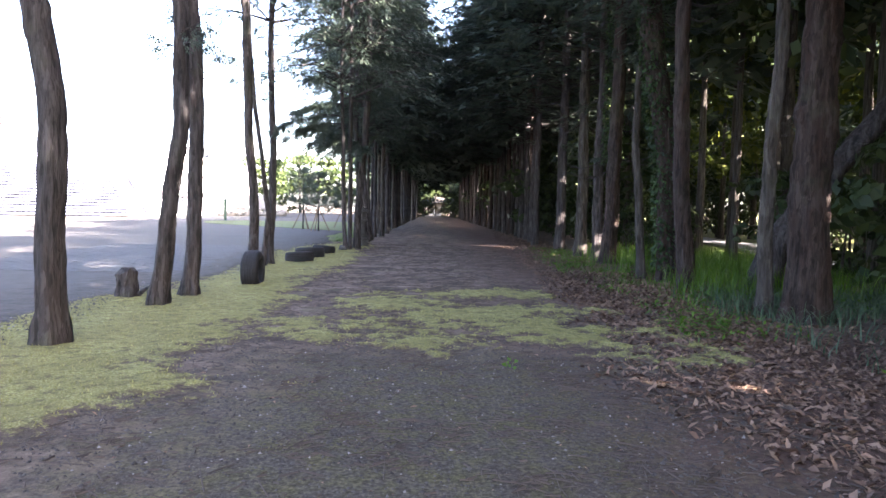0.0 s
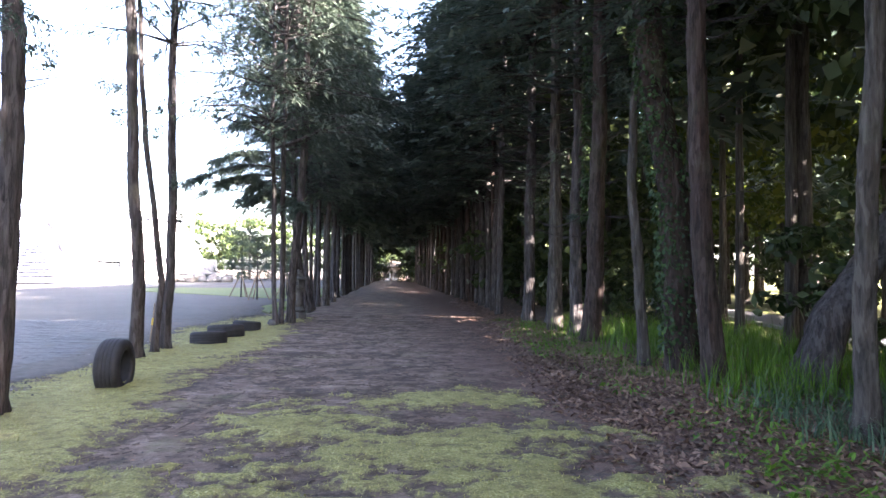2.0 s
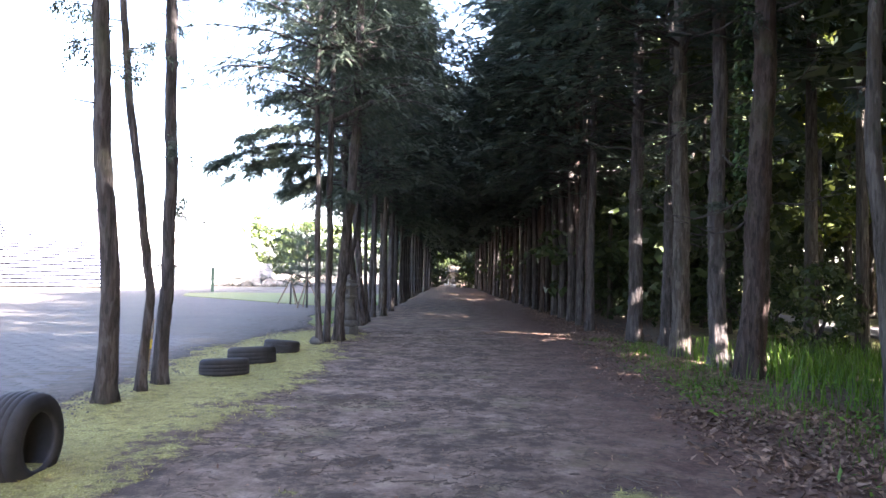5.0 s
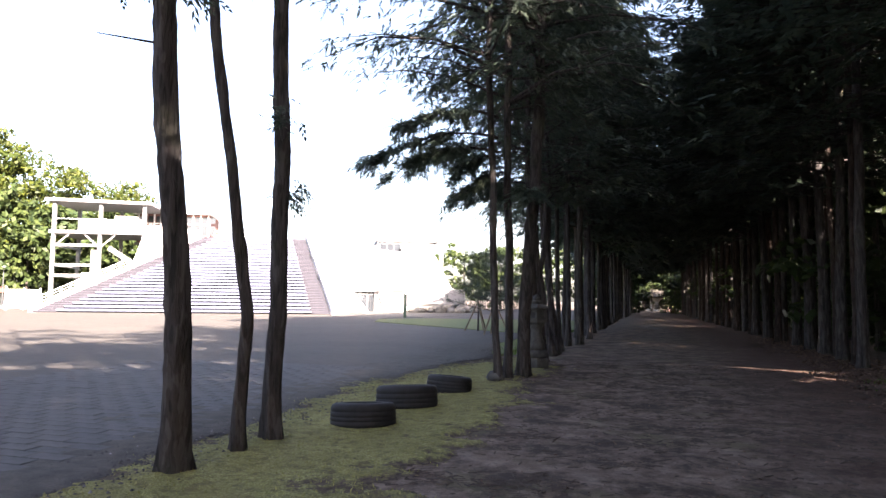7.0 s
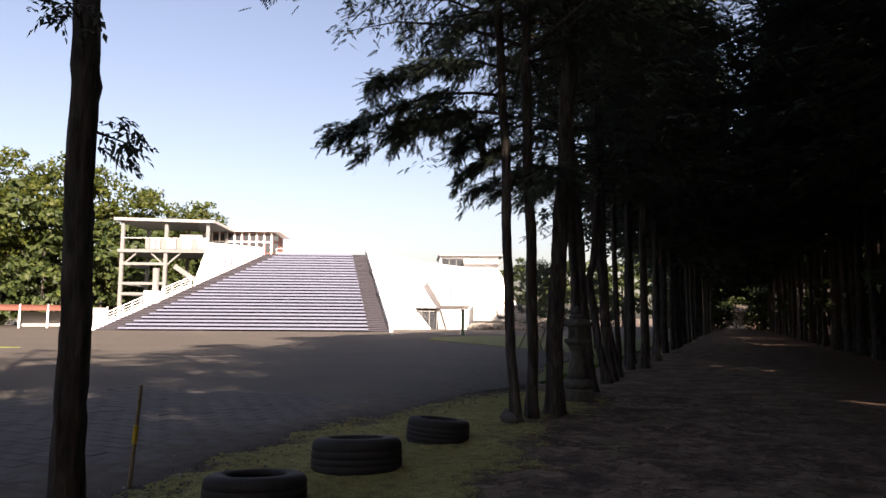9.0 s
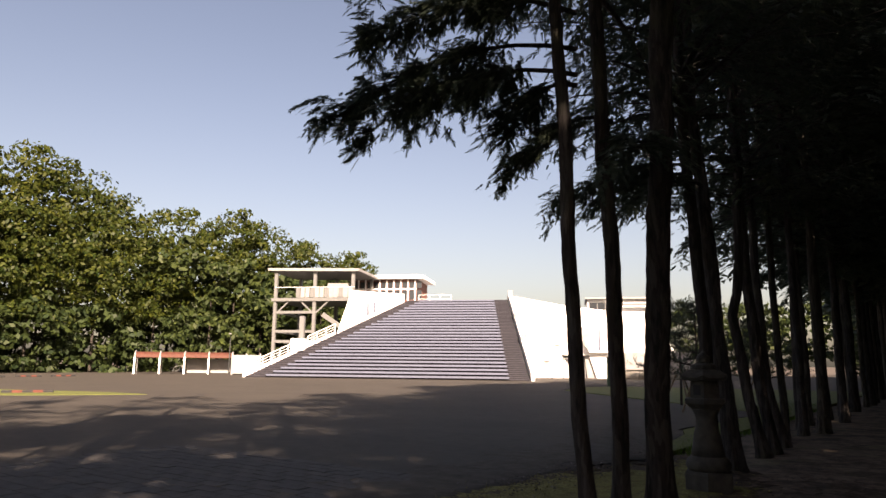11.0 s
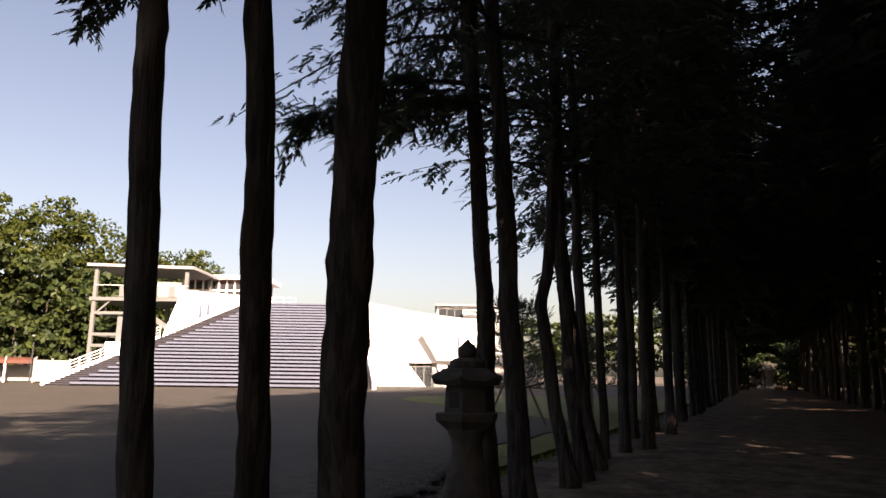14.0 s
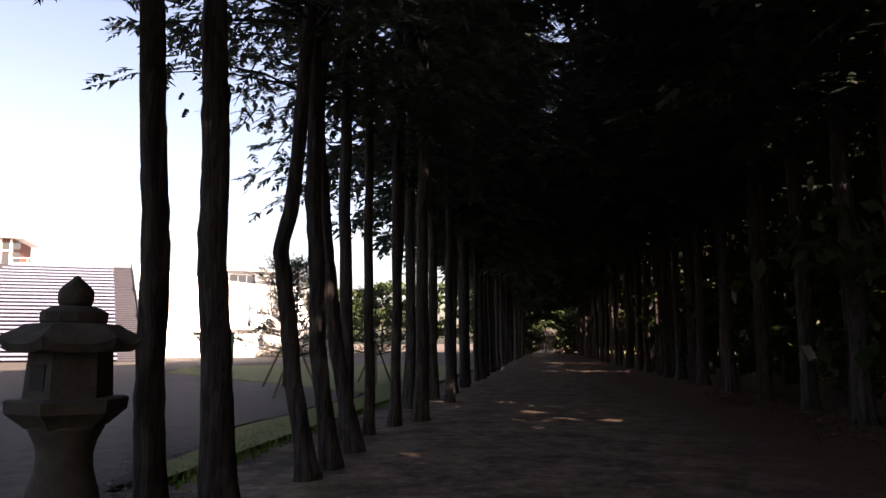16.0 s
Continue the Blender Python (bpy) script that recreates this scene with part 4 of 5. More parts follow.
def tyre(x, y, z, rx, rz, scale, label, fat=1.0):
    ob = new("tyre", TYRE)
    ob.matrix_basis = pose(x, y, z, rx, 0, rz) @ Matrix.Diagonal((scale, scale, scale * fat, 1))
    return tagged(ob, label, "tyre", "old tyres on the moss")


tyre(-3.24, 12.15, 0.22, 90, 91, 1.05, "old black car tyre standing half sunk in moss", 1.3)
tyre(-3.40, 17.25, 0.045, -6, 25, 1.06, "old black car tyre lying flat on the moss", 1.45)
tyre(-3.39, 18.65, 0.05, -6, 30, 1.18, "wide old black tyre lying flat on the moss", 1.5)
tyre(-3.25, 20.15, 0.06, -6, -30, 1.0, "old black car tyre tilted on the moss", 1.45)
rock(-2.86, 21.6, 0.06, 0.17, 4, "field_stone", "rounded grey stone at the foot of the trees", "stone", mat=STONE)


def stump(x, y):
    root = thing("tree_stump", "short weathered dark tree stump in the moss", "stump", pose(x, y, 0))
    rng = np.random.default_rng(3)
    bm = bmesh.new()
    lathe(bm, [(0.20, -0.05), (0.17, 0.05), (0.15, 0.16), (0.155, 0.28), (0.15, 0.38)], 14)
    for v in bm.verts:
        k = 1 + rng.normal(0, 0.08)
        v.co = Vector((v.co.x * k, v.co.y * k, v.co.z + (rng.uniform(-0.07, 0.05) if v.co.z > 0.3 else 0)))
    part("body", bm, BARK, root)
    bm = bmesh.new()
    bmesh.ops.create_circle(bm, cap_ends=True, segments=14, radius=0.13, matrix=Matrix.Translation((0, 0, 0.335)))
    part("cut_face", bm, WOOD, root)
    part("root", rod(bmesh.new(), (0.1, 0, -0.02), (0.34, -0.12, 0.14), 0.05, 0.02), BARK, root)


stump(-4.55, 10.1)


def marker_stake(x, y):
    root = thing("marker_stake", "thin dark wooden stake with a yellow tape band", "stake", pose(x, y, 0, 0, 4, 0))
    part("stick", rod(bmesh.new(), (0, 0, -0.05), (0.02, 0, 0.78), 0.016, 0.013), WOOD, root)
    part("tape", rod(bmesh.new(), (0.008, 0, 0.34), (0.012, 0, 0.48), 0.02), YELLOW, root)


marker_stake(-4.52, 17.2)


def lantern(x, y):
    root = thing("stone_lantern", "old mossy grey stone lantern with a wide curled roof", "lantern", pose(x, y, 0, 0, 0, 12))
    part("plinth", lathe(bmesh.new(), [(0.27, -0.05), (0.275, 0.17), (0.26, 0.2), (0.19, 0.205)], 6, 0.5), STONE, root)
    part("base_ring", lathe(bmesh.new(), [(0.20, 0.2), (0.235, 0.24), (0.23, 0.3), (0.18, 0.36)], 20), STONE, root, smooth=True)
    bm = lathe(bmesh.new(), [(0.18, 0.36), (0.155, 0.48), (0.14, 0.58), (0.112, 0.68), (0.108, 0.74), (0.118, 0.79), (0.146, 0.85), (0.15, 0.862)], 20)
    part("shaft", bm, STONE, root, smooth=True)
    part("platform", lathe(bmesh.new(), [(0.155, 0.855), (0.195, 0.888), (0.232, 0.92), (0.238, 0.968), (0.225, 0.976), (0.15, 0.98)], 6, 0.5), STONE, root)
    fire = part("fire_box", lathe(bmesh.new(), [(0.172, 0.975), (0.168, 1.06), (0.162, 1.166)], 6, 0.5), STONE, root)
    for i in range(0, 6, 2):
        m = pose(0, 0, 0, 0, 0, 60 * i)
        bm = box_bm((0.138, -0.045, 1.01), (0.15, 0.045, 1.12))
        bmesh.ops.transform(bm, matrix=m, verts=bm.verts)
        part("opening", bm, BLACK, fire)
    bm = bmesh.new()
    rings = []
    for r, z, lift in ((0.15, 1.163, 0), (0.255, 1.168, 0.012), (0.275, 1.20, 0.03), (0.25, 1.232, 0.015), (0.21, 1.262, 0.004), (0.185, 1.284, 0), (0.13, 1.289, 0)):
        ring = []
        for i in range(36):
            a = 2 * math.pi * (i + 3) / 36
            c = abs(math.sin(3 * (a - math.pi / 6)))
            k = 1 - 0.13 * c
            ring.append(bm.verts.new((r * k * math.cos(a), r * k * math.sin(a), z + lift * (1 - c) ** 2)))
        rings.append(ring)
    for a, b in zip(rings, rings[1:]):
        for i in range(36):
            bm.faces.new((a[i], a[(i + 1) % 36], b[(i + 1) % 36], b[i]))
    bm.faces.new(rings[0][::-1])
    bm.faces.new(rings[-1])
    part("roof", bm, STONE, root)
    part("collar", lathe(bmesh.new(), [(0.125, 1.285), (0.132, 1.30), (0.132, 1.335), (0.10, 1.355), (0.07, 1.362)], 12), STONE, root)
    bm = lathe(bmesh.new(), [(0.062, 1.36), (0.07, 1.39), (0.07, 1.425), (0.055, 1.448), (0.022, 1.478), (0.006, 1.495)], 16)
    part("finial", bm, STONE, root, smooth=True)


lantern(-2.555, 24.17)


# ---- avenue trees ----
NEAR_L = "slender leaning cypress trunk, bare below, rooted in moss"
cypress(-3.82, 6.75, 17, 0.14, 7.2, THIN, 1, ((2.4, 0.05, 0), (3.6, -0.22, 0.1), (6.5, -0.8, 0.2)), 1.3, label=NEAR_L, low=3)
cypress(-3.84, 9.4, 17, 0.115, 6.6, THIN, 2, ((1.2, 0.17, 0), (2.5, 0.36, 0), (4.3, 0.28, 0.1), (7, 0.35, 0.1)), 1.2, label=NEAR_L, low=7)
cypress(-3.75, 10.4, 17, 0.115, 6.4, THIN, 3, ((1.4, 0.1, 0), (2.9, 0.15, 0), (4.7, 0.02, 0), (7, 0.1, 0.1)), 1.2, label=NEAR_L, low=7)
cypress(-3.97, 14.83, 16, 0.102, 5.4, THIN, 4, ((1.2, 0.09, -0.13), (3, 0.02, -0.3), (5, 0.0, -0.48), (7, 0.0, -0.6)), 1.25, label=NEAR_L, low=5)
cypress(-3.88, 15.6, 10, 0.058, 6.2, THIN, 5, ((1.2, 0.10, -0.13), (2.6, -0.02, -0.28), (4.5, -0.19, -0.44), (6.5, -0.3, -0.5)), 0.7, label="thin crooked young cypress with a bare stem", low=3)
cypress(-3.9, 16.16, 16, 0.086, 5.2, THIN, 6, ((1.2, 0.09, -0.06), (2.5, 0.1, -0.12), (5, 0.08, -0.22), (7, 0.1, -0.3)), 1.25, label=NEAR_L, low=4)
# the close group by the lantern
pair_a = cypress(-2.82, 21.57, 15.5, 0.064, 4.5, FINE, 20, ((1.5, -0.02, -0.1), (5, -0.09, -0.31)), 1.05, label="slender cypress in a close pair beside a stone")
pair_b = cypress(-2.72, 22.1, 15.5, 0.073, 4.3, FINE, 21, ((1.5, 0.02, -0.14), (5, 0.05, -0.45)), 1.05, label="slender cypress in a close pair")
cypress(-2.57, 22.55, 16, 0.115, 4.4, FINE, 22, ((1.6, 0.12, -0.18), (5, 0.41, -0.54)), 1.1)
lantern_tree = cypress(-2.78, 25.3, 13, 0.085, 4.3, FINE, 23, ((5, -0.07, -0.44),), 1.0)
cypress(-2.70, 25.97, 13, 0.11, 4.3, FINE, 24, ((5, -0.35, 0.09),), 1.0)
cypress(-2.72, 27.75, 12, 0.082, 4.2, MID, 25, ((0.9, -0.16, 0), (2.1, -0.30, 0), (2.5, -0.20, 0), (4.5, -0.1, 0)), 0.95, label="crooked slender cypress with a kinked trunk")
cypress(-2.66, 28.3, 12, 0.09, 4.2, MID, 26, ((1.2, -0.14, 0), (3, -0.26, 0)), 0.95)
cypress(-2.68, 29.3, 12, 0.09, 4.0, MID, 27, ((1.5, -0.30, 0), (3.5, -0.5, 0)), 0.9)
bough(pair_a, 3.9, 212, 1.9, 0.3, 0.85, 60, 1)
bough(pair_a, 4.15, 207, 2.2, 0.35, 0.9, 44, 2)
bough(pair_a, 4.5, 225, 1.9, 0.3, 0.75, 40, 6)
bough(pair_a, 3.8, 180, 0.7, 0.2, 0.5, 22, 3)
bough(pair_b, 3.6, 210, 0.8, 0.2, 0.55, 22, 4)
bough(lantern_tree, 3.95, 205, 1.8, 0.3, 0.7, 36, 7)
bough(lantern_tree, 3.7, 232, 1.1, 0.25, 0.6, 24, 8)
bough(lantern_tree, 3.85, 180, 1.6, 0.3, 0.6, 30, 9)
bough(pair_b, 3.3, 300, 0.8, 0.2, 0.5, 14, 5)
_r = np.random.default_rng(8)
_y = 30.4
_i = 40
while _y < 98:
    cypress(-2.75 + 0.006 * (_y - 30) + _r.normal(0, 0.2), _y, 15 + _r.uniform(-0.8, 1.0), _r.uniform(0.07, 0.14), _r.uniform(3.8, 4.8), MID if _y < 36 else (ROWS if _y < 50 else FAR), _i, (), _r.uniform(1.4, 1.65), (BARK, BARK_GREY)[_i % 2])
    _y += _r.choice([0.6, 0.9, 1.2, 1.6]) if _y < 50 else _r.uniform(1.0, 1.6)
    _i += 1
for _y in (3.5, 0.2, -3.5, -7.5):
    cypress(-4.2 + _r.normal(0, 0.2), _y, 17, 0.14, 6.8, ROWS, _i, (), 1.05)
    _i += 1

# the row on the wooded side
RB = "sturdy cypress with peeling red-brown bark at the wood's edge"
cypress(4.36, 8.95, 15, 0.095, 5.0, MID, 60, ((2, -0.05, -0.1), (5, 0.0, -0.2)), 1.35, BARK_GREY, "cypress with pale shredding bark at the wood's edge", low=2)
cypress(4.72, 8.6, 15, 0.25, 4.6, MID, 61, ((2, -0.02, 0), (5, 0.05, 0)), 1.4, BARK_RED, RB)
cypress(4.45, 11.9, 14, 0.15, 4.6, MID, 62, ((2.0, -0.2, 0), (4.5, -0.25, 0)), 1.25, BARK_RED, RB)
ivy_tree = cypress(4.6, 13.2, 16, 0.24, 6.2, MID, 63, ((2.2, -0.12, 0), (4.6, -0.5, 0), (7, -0.7, 0)), 1.3, BARK_RED, "thick dark tree trunk wrapped in ivy")
bare_limbs(ivy_tree, 1, 9, 2.4, 6.5, 1.7)
cypress(4.18, 13.7, 11, 0.085, 5.0, THIN, 64, ((1.0, -0.08, 0), (3.0, -0.2, 0), (5, -0.15, 0)), 1.0, BARK_GREY, "thin pale young cypress standing in tall grass", low=4)
cypress(5.6, 11.7, 13, 0.26, 4.0, FAR, 70, ((1.0, 0.35, 0), (2.5, 1.5, 0), (4.5, 3.2, 0.2), (7, 4.6, 0.3)), 1.0, BARK, "dark leaning tree at the wood's edge")
ivy_second = cypress(4.46, 17.55, 14.5, 0.19, 6.0, MID, 65, ((1.5, 0.06, -0.13), (5, 0.05, -0.45)), 1.6, BARK_RED, RB, low=5)
row_a = cypress(4.55, 18.9, 14, 0.15, 5.6, MID, 66, ((1.5, -0.05, 0), (5, 0.0, 0)), 1.6, BARK, RB, low=5)
row_b = cypress(4.42, 20.4, 14, 0.17, 5.6, MID, 67, (), 1.65, BARK_GREY, RB, low=4)
row_c = cypress(4.75, 22.3, 13, 0.13, 5.2, MID, 68, (), 1.6, BARK, RB, low=5)
cypress(4.3, 23.2, 14, 0.17, 5.2, MID, 69, (), 1.65, BARK, RB, low=5)
for _t, _s in ((ivy_second, 2), (row_a, 3), (row_b, 4), (row_c, 5)):
    bare_limbs(_t, _s, 8, 2.2, 6.5, 1.8)
_y, _i = 26.7, 80
while _y < 98:
    cypress(4.15 - 0.004 * (_y - 26) + _r.normal(0, 0.18), _y, 15 + _r.uniform(-0.8, 0.8), _r.uniform(0.09, 0.16), _r.uniform(4.4, 5.4), MID if _y < 34 else (ROWS if _y < 48 else FAR), _i, (), _r.uniform(1.65, 1.9), (BARK, BARK_RED)[_i % 2], RB)
    _y += _r.choice([0.8, 1.1, 1.5]) if _y < 50 else _r.uniform(1.0, 1.5)
    _i += 1
for _y in (5.2, 1.8, -2.2, -6.5):
    cypress(5.3 + _r.normal(0, 0.3), _y, 15, 0.2, 4.5, ROWS, _i, (), 1.5, BARK_RED, RB)
    _i += 1

# the wood behind it
for _k in range(46):
    for _try in range(20):
        x, y = _r.uniform(7.5, 36), _r.uniform(-14, 78)
        if not (8.2 < x < 15.5 and y < 62) or (x > 8.2 and _try > 15):
            break
    if 8.4 < x < 14.8:
        x += 7
    t = cypress(x, y, _r.uniform(12, 15.5), _r.uniform(0.12, 0.25), _r.uniform(2.6, 4.6), FAR, 200 + _k, (), _r.uniform(1.1, 1.45), (BARK, BARK_GREY)[_i % 2], "shaded forest conifer with dark trunk")
    tagged(t, group="trees of the wood")


def bush_mesh(seed, rx, rz, clumps, per, size, mat):
    v, f = broad_crown(seed, rx, rz, clumps, per, size)
    return mesh_of("bush_leaves", v, f, mat)


BUSHES = [bush_mesh(s, 1.5, 1.2, 40, 50, 0.085, BROAD_SHADED) for s in (1, 2, 3)]
BUSH_STEMS = bmesh.new()
for _k in range(7):
    rod(BUSH_STEMS, (0.05 * _k - 0.15, 0, 0), (0.9 * math.cos(_k * 2.1), 0.9 * math.sin(_k * 2.1), 1.1), 0.03, 0.01, 5)
BUSH_STEMS = bm_mesh("bush_stems", BUSH_STEMS, BARK)


def bush(x, y, s, k, label="dark evergreen undergrowth shrub", mat=None):
    root = thing("shrub", label, "shrub", pose(x, y, 0.05, 0, 0, k * 67) @ Matrix.Diagonal((s, s, s, 1)), "undergrowth shrubs")
    part("stem_frame", BUSH_STEMS, None, root)
    part("leaves", BUSHES[k % 3], None, root, m=pose(0, 0, 1.15))


for _k, (x, y, s) in enumerate(((8.0, 13.2, 1.25), (8.6, 10.6, 1.5), (7.6, 7.0, 1.1), (8.4, 4.6, 1.6), (7.0, 20.6, 0.8), (8.2, 26, 0.9), (16.5, 22, 1.3), (17.5, 30, 1.5), (18.5, 16, 1.6), (17, 10, 1.5), (16, 38, 1.3), (20, 44, 1.6), (24, 26, 2.0), (22, 34, 1.8), (26, 14, 2.0), (24, 6, 2.0), (22, 52, 2.0), (9.5, 44, 1.0), (8.5, 52, 1.2), (15.2, 4, 1.2), (17, -3, 1.6), (6.6, 28, 0.9), (6.8, 33, 0.9), (6.6, 37.5, 1.0), (6.9, 43, 1.0), (7.2, 30, 1.0), (7.6, 35, 1.1), (7.4, 40, 1.2), (7.8, 47, 1.2), (7.5, 57, 1.3), (8.5, 66, 1.6), (16.5, 46, 1.5), (18, 58, 1.8), (7.6, 24, 0.8))):
    bush(x, y, s, _k)

# ---- broadleaf hill wood and distance ----
HILL = []
for s in (5, 6, 7):
    v, f = broad_crown(s, 5.8, 6.8, 125, 66, 0.215)
    HILL.append(mesh_of("hill_crown", v, f, BROAD))
# crowns whose leaf colour already holds shade, then ones that hold sunlight
SHADE = [mesh_of("shade_crown", *broad_crown(s, 5.6, 5.2, 70, 31, 0.38), BROAD_SHADED) for s in (8, 9)]
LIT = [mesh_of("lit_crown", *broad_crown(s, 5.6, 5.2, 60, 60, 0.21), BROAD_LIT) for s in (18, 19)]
HILL_TRUNK = mesh_of("hill_trunk", *trunk_mesh(5, 9, 0.35, (), 0.5, 10), BARK_GREY, True)


def broadleaf(x, y, zc, s, k, label="broad sunlit evergreen oak in a dense wood", sz=1.0, mesh=HILL):
    root = thing("broadleaf_tree", label, "tree", pose(x, y, 0), "trees of the far wood")
    part("trunk", HILL_TRUNK, None, root, m=Matrix.Diagonal((max(0.3, 0.6 * s), max(0.3, 0.6 * s), 1, 1)))
    part("crown", mesh[k % len(mesh)], None, root, m=pose(0, 0, zc, 0, 0, k * 83) @ Matrix.Diagonal((s, s, s * sz, 1)))


_k = 0
for t in np.linspace(0, 1, 15):
    x, y = -76 + 2 * math.sin(t * 9), 2 + t * 100
    up = 6.5 * (1 - t) ** 1.2
    # from 0.6 on, the darker leaf copy stands for shade behind the pavilion
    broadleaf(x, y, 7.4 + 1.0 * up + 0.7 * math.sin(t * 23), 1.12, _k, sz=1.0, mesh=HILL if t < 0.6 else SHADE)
    broadleaf(x + 1.8, y + 3.2, 2.8, 0.9, _k + 1, "dark evergreen undergrowth of the far wood, shade in its leaf colour", mesh=SHADE)
    broadleaf(x - 3.5, y - 0.4, 3.4, 1.0, _k + 1, "dark evergreen undergrowth of the far wood, shade in its leaf colour", mesh=SHADE)
    broadleaf(x - 7, y + 3, 10.3 + 1.75 * up + 0.7 * math.sin(t * 17 + 1), 1.32, _k + 2, sz=1.0)
    _k += 3
for x, y, z, s in ((-88, 100, 8.5, 1.1), (-42, 130, 6.0, 1.0), (-33, 134, 6.2, 1.0), (-24, 124, 5.6, 0.95), (-15, 118, 5.6, 0.95), (-8, 112, 5.4, 0.85)):
    broadleaf(x, y, z, s, _k, "dark wooded rise beyond the hall", mesh=SHADE)
    _k += 1
# dense shade trees of the sunny-side wood; several added to block sun, some unseen
for x, y, z, s in ((10.5, -15, 8, 1.0), (17, -20, 9, 1.2), (8.2, -7, 7.5, 0.8), (16, -8, 9, 1.1), (8.0, 0.5, 8, 0.75), (16.5, 2, 9, 1.1), (17, 12, 9, 1.1), (19, 22, 9, 1.1), (21, 32, 8.5, 1.1), (23, 44, 8.5, 1.1), (25, 56, 8.5, 1.1), (27, 68, 8.5, 1.1), (9.4, 40, 8, 0.6), (9.8, 52, 8, 0.6), (8.8, 7.6, 7.5, 0.62), (11.5, 5.5, 8, 0.75), (9.2, 14.6, 8.2, 0.58), (9.4, 21.5, 8.4, 0.58), (10, 29, 8.4, 0.6), (9.5, -1.5, 5.5, 0.7), (7.2, -4.2, 5.0, 0.6), (10.8, 3.2, 5.5, 0.6), (8.4, 4.0, 4.2, 0.45), (7.8, 12.0, 7.2, 0.55), (7.6, 17.2, 7.8, 0.5), (-2.2, 115, 5.0, 0.6), (3.8, 116, 5.0, 0.6), (13.2, 24, 6.2, 0.7), (14, 33, 6.2, 0.7), (-2.8, 110, 3.2, 0.42), (3.8, 110, 3.2, 0.42), (-4.4, 106, 3.6, 0.6), (5.8, 106, 3.6, 0.6), (-6.5, 112, 6, 0.7), (8, 112, 6, 0.7), (0, 134, 6, 1.0), (0.6, 128, 5.4, 0.7), (0.5, 116, 7.0, 0.5), (-2.0, 100.5, 5.2, 0.55), (3.1, 101, 5.2, 0.55), (-3.4, 100, 1.9, 0.36), (4.2, 100.5, 1.9, 0.36), (-1.3, 103, 1.2, 0.3), (2.7, 103.4, 1.2, 0.3)):
    # trees in this span take the leaves with sunlight in their colour
    broadleaf(x, y, z, s, _k, "dense evergreen that fills and shades the wood", mesh=LIT if 12 < x < 20 and 10 < y < 40 else SHADE)
    _k += 1
for x, y, z, s in ((44, -10, 8, 1.3), (46, 6, 8, 1.3), (46, 22, 8, 1.3), (48, 38, 8, 1.3), (46, 54, 8, 1.3), (42, 70, 8, 1.3), (34, 84, 8, 1.3), (24, 92, 8, 1.2), (14, 100, 7, 1.1)):
    broadleaf(x, y, z, s, _k, "tall dark tree closing the wood", mesh=SHADE)
    _k += 1


# low understorey and taller trees closing the wood further along, added to cut light
for i, y in enumerate(np.arange(25.5, 101, 3.4)):
    broadleaf(7.2 + 1.3 * math.sin(i * 2.4), y, 2.5 + 0.5 * math.sin(i * 1.7), 0.46, i, "dark evergreen understorey tree at the wood's edge", 0.85, SHADE)
# added to thicken the wood against low sun, mostly hidden from the path
for i in range(24):
    x, y = 11 + 6 * (i % 4) + 2 * math.sin(i * 5.1), 38 + 11 * (i // 4) + 3 * math.sin(i * 3.3)
    if y < 62 and abs(x - 13.2 - 0.15 * (y - 36)) < 1.8:
        x += 3.6
    broadleaf(x, y, 7.5, 0.85, i, "dark dense evergreen added to shade the wood", mesh=SHADE)
for i in range(5):
    broadleaf(-8 + 4 * i, 139, 3.6, 0.8, i, "dark trees closing the end of the avenue", mesh=SHADE)
# crowns added to keep sun off trunks, path and end house; some unseen
for i, (x, y) in enumerate(((6.2, -2.5), (9.2, -5.0), (12.5, -3.5), (7.6, 4.0), (7.9, 9.5), (7.7, 15.5), (8.0, 20.5), (7.6, 26.0), (7.8, 32.0), (7.6, 38.0), (12.8, 11.5), (13.0, 16.5), (13.0, 6.0), (14.2, 21.5), (6.0, 117.0), (10.0, 114.0))):
    broadleaf(x, y, 9.6 if x < 9 else 7.0, 0.62, i, "dark dense evergreen added to shade the wood", mesh=SHADE)


def young_pine(x, y, h, k):
    root = thing("young_pine", "young pine with layered branches held by wooden stakes", "tree", pose(x, y, 0, 0, 0, k * 50))
    rng = np.random.default_rng(k)
    part("trunk", rod(bmesh.new(), (0, 0, 0), (0.05, 0, h), 0.045, 0.012), BARK, root)
    pts, dirs = [], []
    bm = bmesh.new()
    for lev in range(6):
        z = h * (0.3 + 0.13 * lev)
        for b in range(6):
            a = b * 1.05 + lev * 0.5 + rng.normal(0, 0.2)
            ln = (1.5 - 0.2 * lev) * rng.uniform(0.7, 1.1)
            d = np.array([math.cos(a), math.sin(a), 0.22])
            rod(bm, (0.02, 0, z), Vector(d * ln) + Vector((0.02, 0, z)), 0.016, 0.006, 5)
            n = 14
            s = rng.uniform(0.35, 1.05, n)[:, None]
            pts.append(d * ln * s + np.array([0, 0, z]) + rng.normal(0, 0.07, (n, 3)))
            dirs.append(rng.normal(0, 0.7, (n, 3)) + d + np.array([0, 0, 0.6]))
    part("branching", bm, BARK, root)
    v, f = sprays(rng, np.concatenate(pts), np.concatenate(dirs), 0.17, 0.03, 6, -0.1)
    part("needles", mesh_of("needles", v, f, NEEDLE), None, root)
    for a in (0.3, 2.4, 4.5):
        part("stake", rod(bmesh.new(), (0.6 * math.cos(a), 0.6 * math.sin(a), 0), (0.05 * math.cos(a), 0.05 * math.sin(a), 1.2), 0.03), WOOD, root)


young_pine(-7.6, 40.0, 3.4, 1)
